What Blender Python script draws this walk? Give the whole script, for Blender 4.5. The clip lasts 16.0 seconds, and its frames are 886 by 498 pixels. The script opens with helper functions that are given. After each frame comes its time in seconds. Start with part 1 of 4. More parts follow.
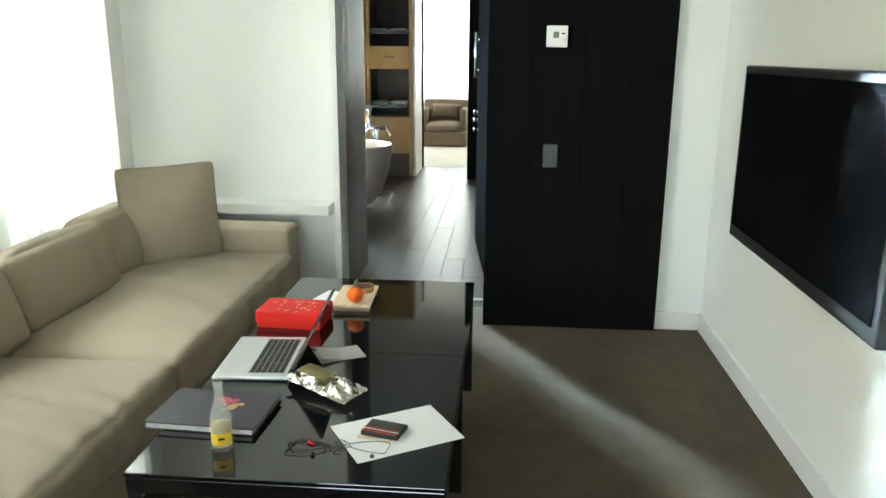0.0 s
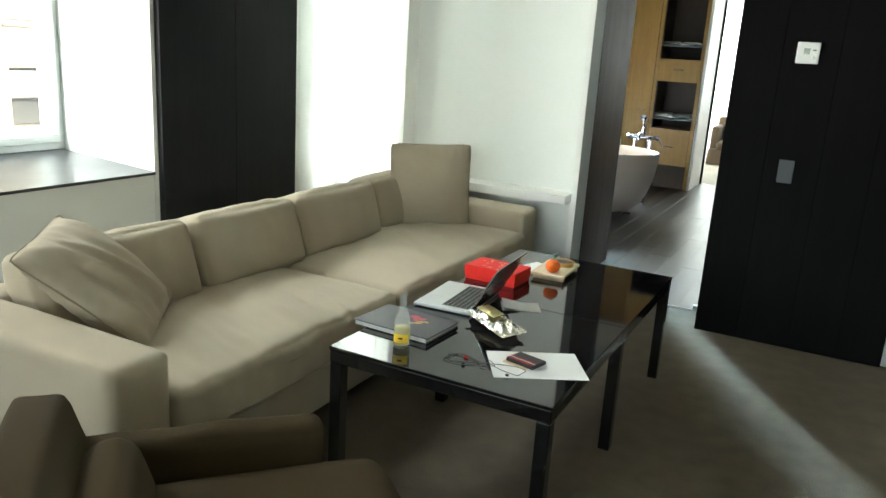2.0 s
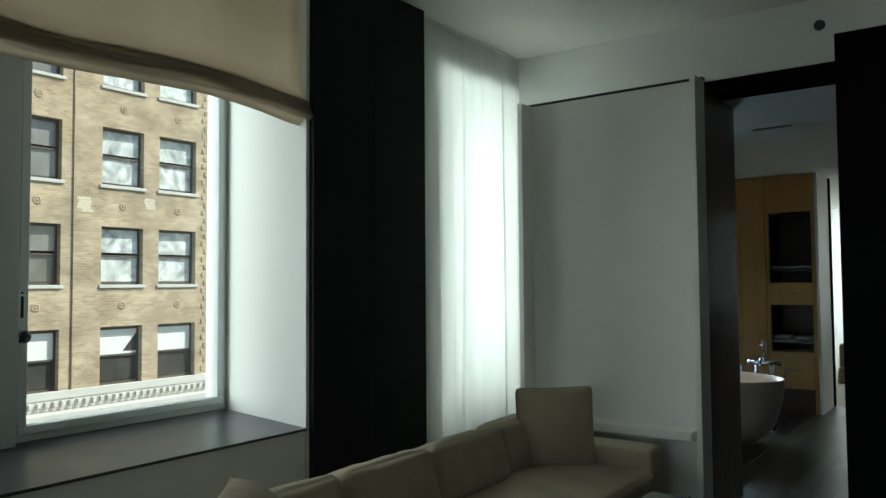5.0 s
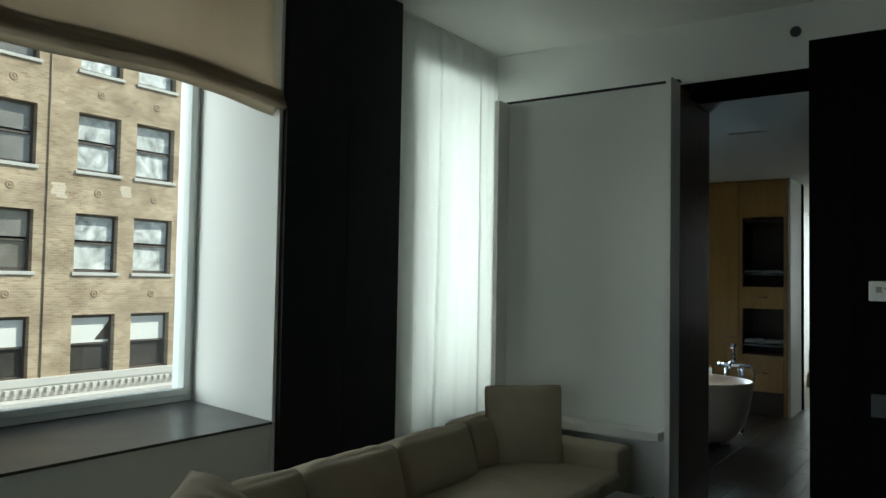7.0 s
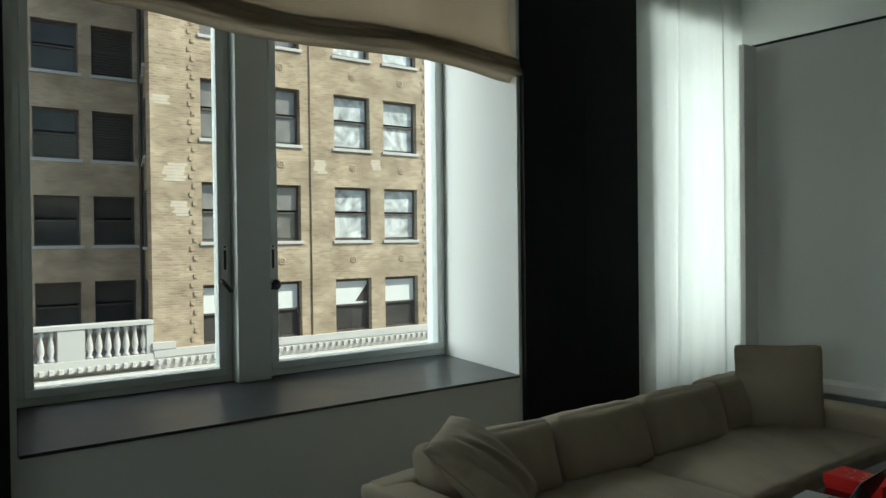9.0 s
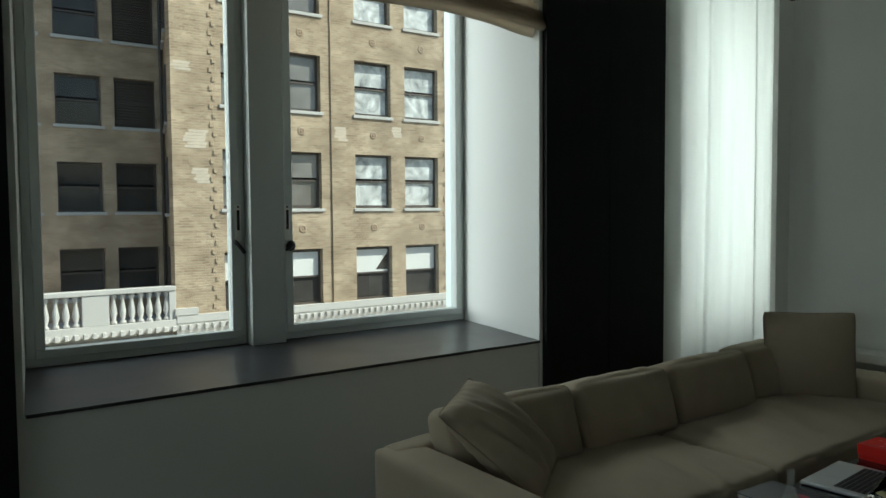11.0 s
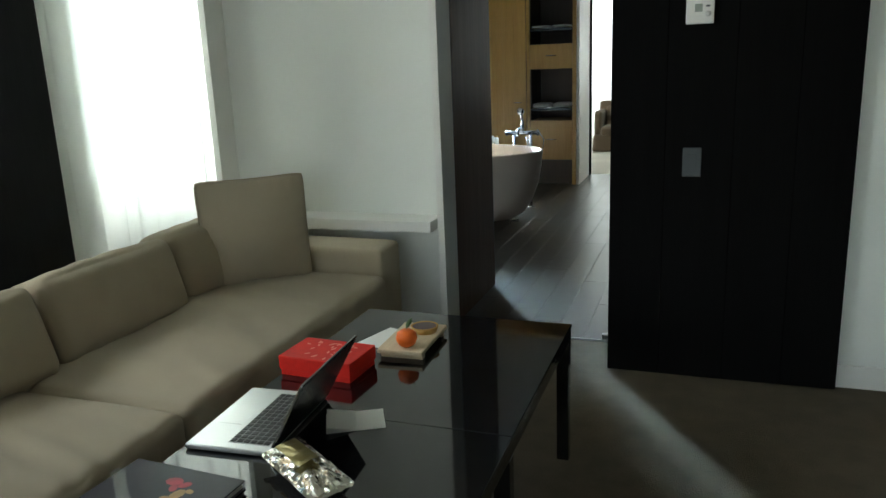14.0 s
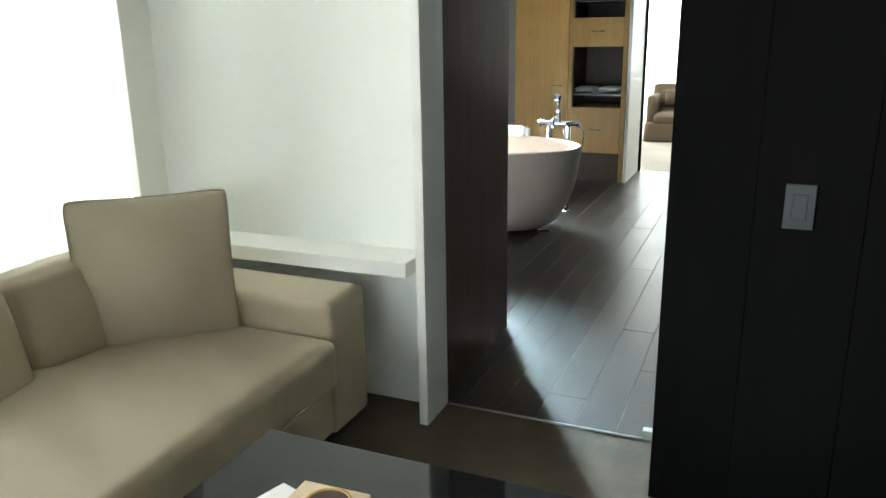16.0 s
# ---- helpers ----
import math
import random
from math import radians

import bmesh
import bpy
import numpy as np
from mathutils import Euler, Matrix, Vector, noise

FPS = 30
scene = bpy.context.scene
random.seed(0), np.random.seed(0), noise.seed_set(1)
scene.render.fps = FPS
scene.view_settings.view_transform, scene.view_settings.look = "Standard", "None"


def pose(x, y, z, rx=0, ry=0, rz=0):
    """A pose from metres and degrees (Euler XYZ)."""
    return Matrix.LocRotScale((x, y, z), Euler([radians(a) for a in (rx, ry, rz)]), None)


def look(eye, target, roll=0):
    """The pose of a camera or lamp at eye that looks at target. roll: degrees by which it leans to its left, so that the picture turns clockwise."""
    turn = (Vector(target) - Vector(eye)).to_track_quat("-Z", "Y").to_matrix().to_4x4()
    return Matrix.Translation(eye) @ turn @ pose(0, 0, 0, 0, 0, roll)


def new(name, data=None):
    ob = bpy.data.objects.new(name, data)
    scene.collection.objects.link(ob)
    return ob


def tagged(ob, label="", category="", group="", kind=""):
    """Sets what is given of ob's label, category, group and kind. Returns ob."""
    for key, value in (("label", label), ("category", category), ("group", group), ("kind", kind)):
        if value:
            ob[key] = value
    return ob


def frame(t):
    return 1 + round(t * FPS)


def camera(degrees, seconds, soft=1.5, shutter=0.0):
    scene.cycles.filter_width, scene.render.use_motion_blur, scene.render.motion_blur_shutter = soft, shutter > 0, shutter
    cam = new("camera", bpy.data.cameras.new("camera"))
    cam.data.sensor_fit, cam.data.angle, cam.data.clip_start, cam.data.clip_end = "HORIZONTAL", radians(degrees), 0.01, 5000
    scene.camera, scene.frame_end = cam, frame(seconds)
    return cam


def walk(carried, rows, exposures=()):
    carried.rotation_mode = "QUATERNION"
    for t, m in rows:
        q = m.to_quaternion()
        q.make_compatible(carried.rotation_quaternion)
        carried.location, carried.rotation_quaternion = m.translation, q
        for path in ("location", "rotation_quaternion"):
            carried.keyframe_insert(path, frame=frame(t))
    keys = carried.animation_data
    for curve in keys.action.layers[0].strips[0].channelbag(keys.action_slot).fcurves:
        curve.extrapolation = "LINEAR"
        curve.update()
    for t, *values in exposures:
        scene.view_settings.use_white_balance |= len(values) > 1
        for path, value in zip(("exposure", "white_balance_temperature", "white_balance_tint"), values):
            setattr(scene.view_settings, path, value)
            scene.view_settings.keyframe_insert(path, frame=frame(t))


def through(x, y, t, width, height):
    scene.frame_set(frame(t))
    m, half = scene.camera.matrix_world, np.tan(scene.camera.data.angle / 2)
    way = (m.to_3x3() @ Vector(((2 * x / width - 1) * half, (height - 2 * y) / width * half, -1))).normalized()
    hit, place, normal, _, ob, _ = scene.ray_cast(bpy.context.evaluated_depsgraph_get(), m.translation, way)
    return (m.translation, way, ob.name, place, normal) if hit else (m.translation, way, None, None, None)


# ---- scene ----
cam = camera(61.0, 16.0)
PATH = [
    (0, (0.523, 0.179, 1.468), (0.37, 2.109, 0.966), 0.4),
    (0.5, (0.591, 0.104, 1.414), (0.279, 2.005, 0.877), -0.8),
    (1, (0.711, -0.026, 1.414), (0.274, 1.837, 0.833), -1.3),
    (1.5, (0.834, -0.103, 1.417), (0.187, 1.715, 0.894), 0.5),
    (2, (0.996, -0.165, 1.438), (0.112, 1.56, 0.938), 3.6),
    (2.5, (1.047, -0.247, 1.441), (0.009, 1.408, 1.017), 1.7),
    (3, (1.043, -0.393, 1.502), (-0.061, 1.235, 1.141), 1.1),
    (3.5, (1.07, -0.472, 1.528), (-0.1, 1.139, 1.379), 0.8),
    (4, (1.064, -0.449, 1.556), (-0.129, 1.154, 1.612), 0.0),
    (4.5, (1.087, -0.48, 1.582), (-0.094, 1.131, 1.672), -0.5),
    (7, (1.125, -0.434, 1.579), (-0.008, 1.212, 1.66), 1.0),
    (7.5, (1.134, -0.424, 1.559), (-0.002, 1.222, 1.601), 1.2),
    (8, (1.125, -0.509, 1.61), (-0.185, 1.002, 1.622), -0.1),
    (8.5, (1.162, -0.576, 1.632), (-0.318, 0.77, 1.627), -1.5),
    (8.7, (1.197, -0.558, 1.601), (-0.356, 0.702, 1.607), -1.1),
    (10.8, (1.105, -0.467, 1.519), (-0.534, 0.677, 1.429), -0.2),
    (11, (1.1, -0.44, 1.522), (-0.517, 0.732, 1.419), -0.4),
    (11.5, (1.181, -0.402, 1.516), (-0.286, 0.949, 1.363), -1.9),
    (12, (0.97, -0.235, 1.455), (-0.208, 1.362, 1.19), -0.3),
    (12.5, (0.842, 0.0, 1.445), (-0.026, 1.773, 1.124), 0.1),
    (13, (0.779, 0.235, 1.406), (0.059, 2.062, 1.027), -2.2),
    (13.5, (0.827, 0.574, 1.406), (0.045, 2.377, 1.03), -1.5),
    (14, (0.838, 0.874, 1.391), (0.179, 2.701, 0.913), -2.3),
    (14.5, (0.753, 1.199, 1.398), (0.141, 3.044, 0.926), -1.7),
    (15, (0.713, 1.545, 1.389), (0.079, 3.368, 0.866), -3.9),
    (15.5, (0.726, 1.864, 1.383), (-0.016, 3.642, 0.846), -0.1),
    (16, (0.67, 2.017, 1.395), (-0.092, 3.785, 0.854), -0.9),
]
EXPOSURES = [
    (0, 2.98, 6600, 4), (0.5, 3.0, 6600, 4), (1.5, 2.95, 6550, 4), (2.0, 2.88, 6530, 3), (2.5, 2.52, 6450, 2), (3.0, 2.02, 6350, 0),
    (3.5, 1.52, 6280, -1), (4.0, 1.0, 6230, -2), (4.5, 0.62, 6220, -2), (7.0, 0.24, 6230, -1), (8.7, 0.26, 6250, 0), (11.0, 0.14, 6250, 0),
    (11.5, 0.14, 6260, 1), (12.0, 0.25, 6300, 1), (12.5, 0.78, 6320, 1), (13.0, 1.38, 6340, 1), (13.5, 1.6, 6380, 1), (14.0, 1.7, 6430, 2),
    (14.5, 2.17, 6480, 3), (15.0, 2.5, 6500, 4), (15.5, 2.7, 6530, 4), (16, 2.9, 6530, 5)]
walk(cam, [(t, look(eye, target, roll)) for t, eye, target, roll in PATH], EXPOSURES)

# world, sun and exposure
world = bpy.data.worlds.new("world")
scene.world = world
world.use_nodes = True
wn = world.node_tree
sky = wn.nodes.new("ShaderNodeTexSky")
sky.sky_type = "NISHITA"
sky.sun_disc = False
sky.sun_elevation = radians(45)
sky.sun_rotation = radians(42)
wn.nodes["Background"].inputs["Strength"].default_value = 0.15
wn.links.new(sky.outputs["Color"], wn.nodes["Background"].inputs["Color"])

sun = new("sun", bpy.data.lights.new("sun", "SUN"))
sun.data.energy, sun.data.angle, sun.data.color = 5.0, radians(0.6), (1.0, 0.96, 0.91)
sun.matrix_world = look((16, 18, 24), (0, 0, 0))


YS = -6.6                     # far end of the room, behind the start


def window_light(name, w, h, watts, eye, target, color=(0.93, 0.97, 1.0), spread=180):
    """An area lamp added in place of daylight, at an opening or out beyond it."""
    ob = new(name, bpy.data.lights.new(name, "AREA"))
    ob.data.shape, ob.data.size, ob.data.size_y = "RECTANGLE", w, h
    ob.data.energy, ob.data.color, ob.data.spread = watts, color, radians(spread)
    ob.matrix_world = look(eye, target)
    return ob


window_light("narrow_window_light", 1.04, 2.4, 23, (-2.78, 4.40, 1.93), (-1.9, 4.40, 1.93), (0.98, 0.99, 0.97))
# Lamp high outside, out of view, in place of the sky's light.
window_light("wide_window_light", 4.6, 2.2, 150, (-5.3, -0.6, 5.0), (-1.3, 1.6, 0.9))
# Added lamp out of view, in place of light thrown back by the street.
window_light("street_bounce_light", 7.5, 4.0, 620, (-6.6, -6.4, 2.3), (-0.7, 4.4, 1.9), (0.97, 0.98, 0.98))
# Made-up source behind the start: fill for the wall panel and sofa arm.
window_light("south_fill_light", 2.6, 2.2, 8.5, (-0.5, YS - 0.1, 1.85), (-0.5, 0, 1.75), (0.97, 0.98, 0.98), 110)
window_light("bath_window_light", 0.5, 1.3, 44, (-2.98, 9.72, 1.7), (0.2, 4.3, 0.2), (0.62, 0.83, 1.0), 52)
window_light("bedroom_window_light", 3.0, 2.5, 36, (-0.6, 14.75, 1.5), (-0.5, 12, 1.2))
# Added fill from an unseen side gap; no window is known there.
window_light("bedroom_side_fill_light", 2.0, 2.2, 10, (-2.9, 12.2, 1.5), (0, 12.2, 0.8))


# ---------------------------------------------------------------- materials
def mat(name, color, rough=0.6, metal=0.0, var=0.12, scale=6.0, bump=0.0, bump_scale=80.0, stretch=(1, 1, 1), spec=0.5, coat=0.0):
    """Principled surface with variation at two scales and a fine relief."""
    m = bpy.data.materials.new(name)
    m.use_nodes = True
    n, l = m.node_tree.nodes, m.node_tree.links
    b = n["Principled BSDF"]
    tc = n.new("ShaderNodeTexCoord")
    mp = n.new("ShaderNodeMapping")
    mp.inputs["Scale"].default_value = stretch
    l.new(tc.outputs["Object"], mp.inputs["Vector"])
    oi, sh = n.new("ShaderNodeObjectInfo"), n.new("ShaderNodeMath")
    sh.operation = "MULTIPLY"
    sh.inputs[1].default_value = 17.0
    l.new(oi.outputs["Random"], sh.inputs[0])
    l.new(sh.outputs[0], mp.inputs["Location"])
    big, fine = n.new("ShaderNodeTexNoise"), n.new("ShaderNodeTexNoise")
    big.inputs["Scale"].default_value, big.inputs["Detail"].default_value = scale, 4
    fine.inputs["Scale"].default_value, fine.inputs["Detail"].default_value = bump_scale, 3
    l.new(mp.outputs["Vector"], big.inputs["Vector"])
    l.new(mp.outputs["Vector"], fine.inputs["Vector"])
    mean = n.new("ShaderNodeMath")
    mean.operation = "MULTIPLY_ADD"
    mean.inputs[1].default_value = 0.35
    l.new(fine.outputs["Fac"], mean.inputs[0])
    half = n.new("ShaderNodeMath")
    half.operation = "MULTIPLY"
    half.inputs[1].default_value = 0.65
    l.new(big.outputs["Fac"], half.inputs[0])
    l.new(half.outputs[0], mean.inputs[2])
    ramp = n.new("ShaderNodeValToRGB")
    ramp.color_ramp.elements[0].position, ramp.color_ramp.elements[1].position = 0.25, 0.75
    ramp.color_ramp.elements[0].color = (*[c * (1 - var) for c in color], 1)
    ramp.color_ramp.elements[1].color = (*[min(1, c * (1 + var)) for c in color], 1)
    l.new(mean.outputs[0], ramp.inputs["Fac"])
    l.new(ramp.outputs["Color"], b.inputs["Base Color"])
    b.inputs["Metallic"].default_value = metal
    b.inputs["Specular IOR Level"].default_value = spec
    b.inputs["Coat Weight"].default_value = coat
    rr = n.new("ShaderNodeMapRange")
    rr.inputs["To Min"].default_value, rr.inputs["To Max"].default_value = max(0.0, rough - 0.06), min(1, rough + 0.06)
    l.new(big.outputs["Fac"], rr.inputs["Value"])
    l.new(rr.outputs["Result"], b.inputs["Roughness"])
    if bump:
        bp = n.new("ShaderNodeBump")
        bp.inputs["Strength"].default_value, bp.inputs["Distance"].default_value = bump, 0.004
        l.new(fine.outputs["Fac"], bp.inputs["Height"])
        l.new(bp.outputs["Normal"], b.inputs["Normal"])
    return m


def fabric(name, color, weave=420.0, var=0.1, sheen=0.12):
    """Woven upholstery: crossed threads and soft mottling."""
    m = mat(name, color, 0.9, var=var, scale=3.5, bump=0.35, bump_scale=weave, spec=0.15)
    m.node_tree.nodes["Principled BSDF"].inputs["Sheen Weight"].default_value = sheen
    return m


def see_through(name, color, clear, through):
    """Thin cloth: part clear, part translucent, part matt."""
    m = bpy.data.materials.new(name)
    m.use_nodes = True
    n, l = m.node_tree.nodes, m.node_tree.links
    n.remove(n["Principled BSDF"])
    out = n["Material Output"]
    d, t, c = n.new("ShaderNodeBsdfDiffuse"), n.new("ShaderNodeBsdfTranslucent"), n.new("ShaderNodeBsdfTransparent")
    no = n.new("ShaderNodeTexNoise")
    no.inputs["Scale"].default_value = 9
    tc = n.new("ShaderNodeTexCoord")
    mp = n.new("ShaderNodeMapping")
    mp.inputs["Scale"].default_value = (1.2, 1.2, 0.15)
    l.new(tc.outputs["Object"], mp.inputs["Vector"])
    l.new(mp.outputs["Vector"], no.inputs["Vector"])
    ra = n.new("ShaderNodeValToRGB")
    ra.color_ramp.elements[0].color = (*[c0 * 0.9 for c0 in color], 1)
    ra.color_ramp.elements[1].color = (*color, 1)
    l.new(no.outputs["Fac"], ra.inputs["Fac"])
    l.new(ra.outputs["Color"], d.inputs["Color"])
    l.new(ra.outputs["Color"], t.inputs["Color"])
    a, b = n.new("ShaderNodeMixShader"), n.new("ShaderNodeMixShader")
    a.inputs[0].default_value, b.inputs[0].default_value = through, clear
    l.new(d.outputs[0], a.inputs[1])
    l.new(t.outputs[0], a.inputs[2])
    l.new(a.outputs[0], b.inputs[1])
    l.new(c.outputs[0], b.inputs[2])
    l.new(b.outputs[0], out.inputs["Surface"])
    return m


def thin_glass(name, color=(0.96, 0.99, 0.98)):
    """A single pane, clear with a faint reflection."""
    m = bpy.data.materials.new(name)
    m.use_nodes = True
    n, l = m.node_tree.nodes, m.node_tree.links
    n.remove(n["Principled BSDF"])
    t, g, x, f = n.new("ShaderNodeBsdfTransparent"), n.new("ShaderNodeBsdfGlossy"), n.new("ShaderNodeMixShader"), n.new("ShaderNodeFresnel")
    t.inputs["Color"].default_value = (*color, 1)
    g.inputs["Roughness"].default_value = 0.0
    f.inputs["IOR"].default_value = 1.3
    l.new(f.outputs[0], x.inputs[0])
    l.new(t.outputs[0], x.inputs[1])
    l.new(g.outputs[0], x.inputs[2])
    l.new(x.outputs[0], n["Material Output"].inputs["Surface"])
    return m


def wood(name, dark, light, rough=0.4, grain=(14, 14, 0.7), coat=0.0, spec=0.4):
    """Veneer with the grain along z."""
    m = bpy.data.materials.new(name)
    m.use_nodes = True
    n, l = m.node_tree.nodes, m.node_tree.links
    b = n["Principled BSDF"]
    tc, mp, oi = n.new("ShaderNodeTexCoord"), n.new("ShaderNodeMapping"), n.new("ShaderNodeObjectInfo")
    mp.inputs["Scale"].default_value = grain
    l.new(tc.outputs["Object"], mp.inputs["Vector"])
    sh = n.new("ShaderNodeVectorMath")
    sh.operation = "SCALE"
    sh.inputs["Scale"].default_value = 9.0
    cb = n.new("ShaderNodeCombineXYZ")
    l.new(oi.outputs["Random"], cb.inputs["X"])
    l.new(oi.outputs["Random"], cb.inputs["Z"])
    l.new(cb.outputs[0], sh.inputs[0])
    l.new(sh.outputs["Vector"], mp.inputs["Location"])
    g1, g2 = n.new("ShaderNodeTexNoise"), n.new("ShaderNodeTexNoise")
    g1.inputs["Scale"].default_value, g1.inputs["Detail"].default_value, g1.inputs["Distortion"].default_value = 1.2, 5, 0.6
    g2.inputs["Scale"].default_value, g2.inputs["Detail"].default_value = 9, 6
    l.new(mp.outputs[0], g1.inputs["Vector"])
    l.new(mp.outputs[0], g2.inputs["Vector"])
    mx = n.new("ShaderNodeMath")
    mx.operation = "MULTIPLY_ADD"
    mx.inputs[1].default_value = 0.5
    l.new(g2.outputs["Fac"], mx.inputs[0])
    hf = n.new("ShaderNodeMath")
    hf.operation = "MULTIPLY"
    hf.inputs[1].default_value = 0.5
    l.new(g1.outputs["Fac"], hf.inputs[0])
    l.new(hf.outputs[0], mx.inputs[2])
    ra = n.new("ShaderNodeValToRGB")
    ra.color_ramp.elements[0].position, ra.color_ramp.elements[1].position = 0.32, 0.68
    ra.color_ramp.elements[0].color, ra.color_ramp.elements[1].color = (*dark, 1), (*light, 1)
    l.new(mx.outputs[0], ra.inputs["Fac"])
    l.new(ra.outputs["Color"], b.inputs["Base Color"])
    b.inputs["Roughness"].default_value = rough
    b.inputs["Coat Weight"].default_value = coat
    b.inputs["Specular IOR Level"].default_value = spec
    bp = n.new("ShaderNodeBump")
    bp.inputs["Strength"].default_value, bp.inputs["Distance"].default_value = 0.12, 0.002
    l.new(g2.outputs["Fac"], bp.inputs["Height"])
    l.new(bp.outputs["Normal"], b.inputs["Normal"])
    return m


def brickwork(name, c1, c2, mortar, axis):
    """Brick coursing in true size with soot and bleached stains; axis: the wall's horizontal direction."""
    m = bpy.data.materials.new(name)
    m.use_nodes = True
    n, l = m.node_tree.nodes, m.node_tree.links
    b = n["Principled BSDF"]
    tc, sp, cb = n.new("ShaderNodeTexCoord"), n.new("ShaderNodeSeparateXYZ"), n.new("ShaderNodeCombineXYZ")
    l.new(tc.outputs["Object"], sp.inputs[0])
    l.new(sp.outputs[axis], cb.inputs["X"])
    l.new(sp.outputs["Z"], cb.inputs["Y"])
    br = n.new("ShaderNodeTexBrick")
    br.inputs["Scale"].default_value = 1.0
    br.inputs["Brick Width"].default_value, br.inputs["Row Height"].default_value = 0.23, 0.08
    br.inputs["Mortar Size"].default_value, br.inputs["Bias"].default_value = 0.011, -0.1
    br.inputs["Color1"].default_value, br.inputs["Color2"].default_value, br.inputs["Mortar"].default_value = (*c1, 1), (*c2, 1), (*mortar, 1)
    l.new(cb.outputs[0], br.inputs["Vector"])
    st, sc = n.new("ShaderNodeTexNoise"), n.new("ShaderNodeMapping")
    sc.inputs["Scale"].default_value = (0.9, 1.2, 1)
    st.inputs["Scale"].default_value, st.inputs["Detail"].default_value = 1.0, 7
    l.new(cb.outputs[0], sc.inputs["Vector"])
    l.new(sc.outputs[0], st.inputs["Vector"])
    ra = n.new("ShaderNodeValToRGB")
    ra.color_ramp.elements[0].position, ra.color_ramp.elements[1].position = 0.3, 0.72
    ra.color_ramp.elements[0].color, ra.color_ramp.elements[1].color = (0.68, 0.66, 0.62, 1), (1.22, 1.22, 1.20, 1)
    l.new(st.outputs["Fac"], ra.inputs["Fac"])
    mu = n.new("ShaderNodeMix")
    mu.data_type, mu.blend_type = "RGBA", "MULTIPLY"
    mu.inputs["Factor"].default_value = 1.0
    l.new(br.outputs["Color"], mu.inputs["A"])
    l.new(ra.outputs["Color"], mu.inputs["B"])
    l.new(mu.outputs["Result"], b.inputs["Base Color"])
    b.inputs["Roughness"].default_value = 0.9
    bp = n.new("ShaderNodeBump")
    bp.inputs["Strength"].default_value, bp.inputs["Distance"].default_value = 0.5, 0.01
    bp.invert = True
    l.new(br.outputs["Fac"], bp.inputs["Height"])
    l.new(bp.outputs["Normal"], b.inputs["Normal"])
    return m


WALL = mat("white wall paint", (0.79, 0.81, 0.775), 0.75, var=0.025, scale=1.2, bump=0.12, bump_scale=160)
# Unseen bathroom walls, made dark to weaken the bounced light.
BATHDARK = mat("darkened unseen bathroom wall", (0.17, 0.16, 0.15), 0.5, var=0.15, scale=2, bump=0.1, bump_scale=50)
CEIL = mat("ceiling paint", (0.76, 0.76, 0.71), 0.85, var=0.02, scale=1.0, bump=0.1, bump_scale=140)
TRIM = mat("satin white trim", (0.80, 0.80, 0.77), 0.4, var=0.02, scale=3)
CARPET = mat("taupe carpet", (0.100, 0.082, 0.058), 0.97, var=0.22, scale=11, bump=1.0, bump_scale=190, spec=0.1)
CREAM = mat("cream carpet", (0.62, 0.58, 0.5), 0.95, var=0.1, scale=2, bump=0.8, bump_scale=240, spec=0.1)
TILE = mat("dark brown stone plank", (0.036, 0.028, 0.022), 0.34, var=0.25, scale=2.5, bump=0.15, bump_scale=60)
GROUT = mat("pale grout", (0.15, 0.14, 0.13), 0.85, var=0.1, scale=8)
BLACKWOOD = wood("black stained oak", (0.0058, 0.0057, 0.0059), (0.009, 0.0087, 0.0088), 0.7, spec=0.0)
# Satin version of the black oak, its colour lifted and blued for veiling glare.
PILASTER = wood("black satin oak", (0.0080, 0.0082, 0.0088), (0.0125, 0.0127, 0.0134), 0.5, spec=0.16)
BROWNWOOD = wood("dark walnut veneer", (0.13, 0.078, 0.055), (0.175, 0.11, 0.08), 0.27)
OAK = wood("honey oak veneer", (0.40, 0.21, 0.055), (0.51, 0.295, 0.088), 0.42)
# Darker brown than the oak fronts, for niche insides, plinth and cupboard body.
DARKIN = wood("dark brown cabinet inside", (0.035, 0.018, 0.011), (0.06, 0.032, 0.018), 0.5)
SILL = mat("dark slate sill", (0.032, 0.033, 0.037), 0.34, var=0.2, scale=4, bump=0.1, bump_scale=90)
FRAME = mat("grey painted window frame", (0.62, 0.66, 0.64), 0.4, var=0.03, scale=4)
PANE = thin_glass("window pane")
BLIND = see_through("linen blind cloth", (0.76, 0.69, 0.58), 0.0, 0.78)
SHEER = see_through("white sheer cloth", (0.90, 0.91, 0.90), 0.16, 0.60)
SOFA = fabric("taupe smooth sofa cloth", (0.40, 0.340, 0.246))
PILLOW = fabric("taupe pillow cloth", (0.405, 0.345, 0.252), 520)
PIPING = fabric("dark piping", (0.30, 0.25, 0.185), 600)
BROWNCLOTH = fabric("brown armchair cloth", (0.048, 0.033, 0.015), sheen=0.0)
TANCLOTH = fabric("tan armchair cloth", (0.14, 0.105, 0.07))
LACQUER = mat("black lacquer", (0.008, 0.008, 0.008), 0.14, var=0.1, scale=8, coat=0.5)
BLACKGLASS = mat("black glass top", (0.006, 0.006, 0.007), 0.045, var=0.1, scale=3, spec=0.75)
CHROME = mat("chrome", (0.75, 0.76, 0.78), 0.08, 1.0, var=0.03)
STEEL = mat("brushed steel", (0.52, 0.52, 0.51), 0.3, 1.0, var=0.05, scale=20)
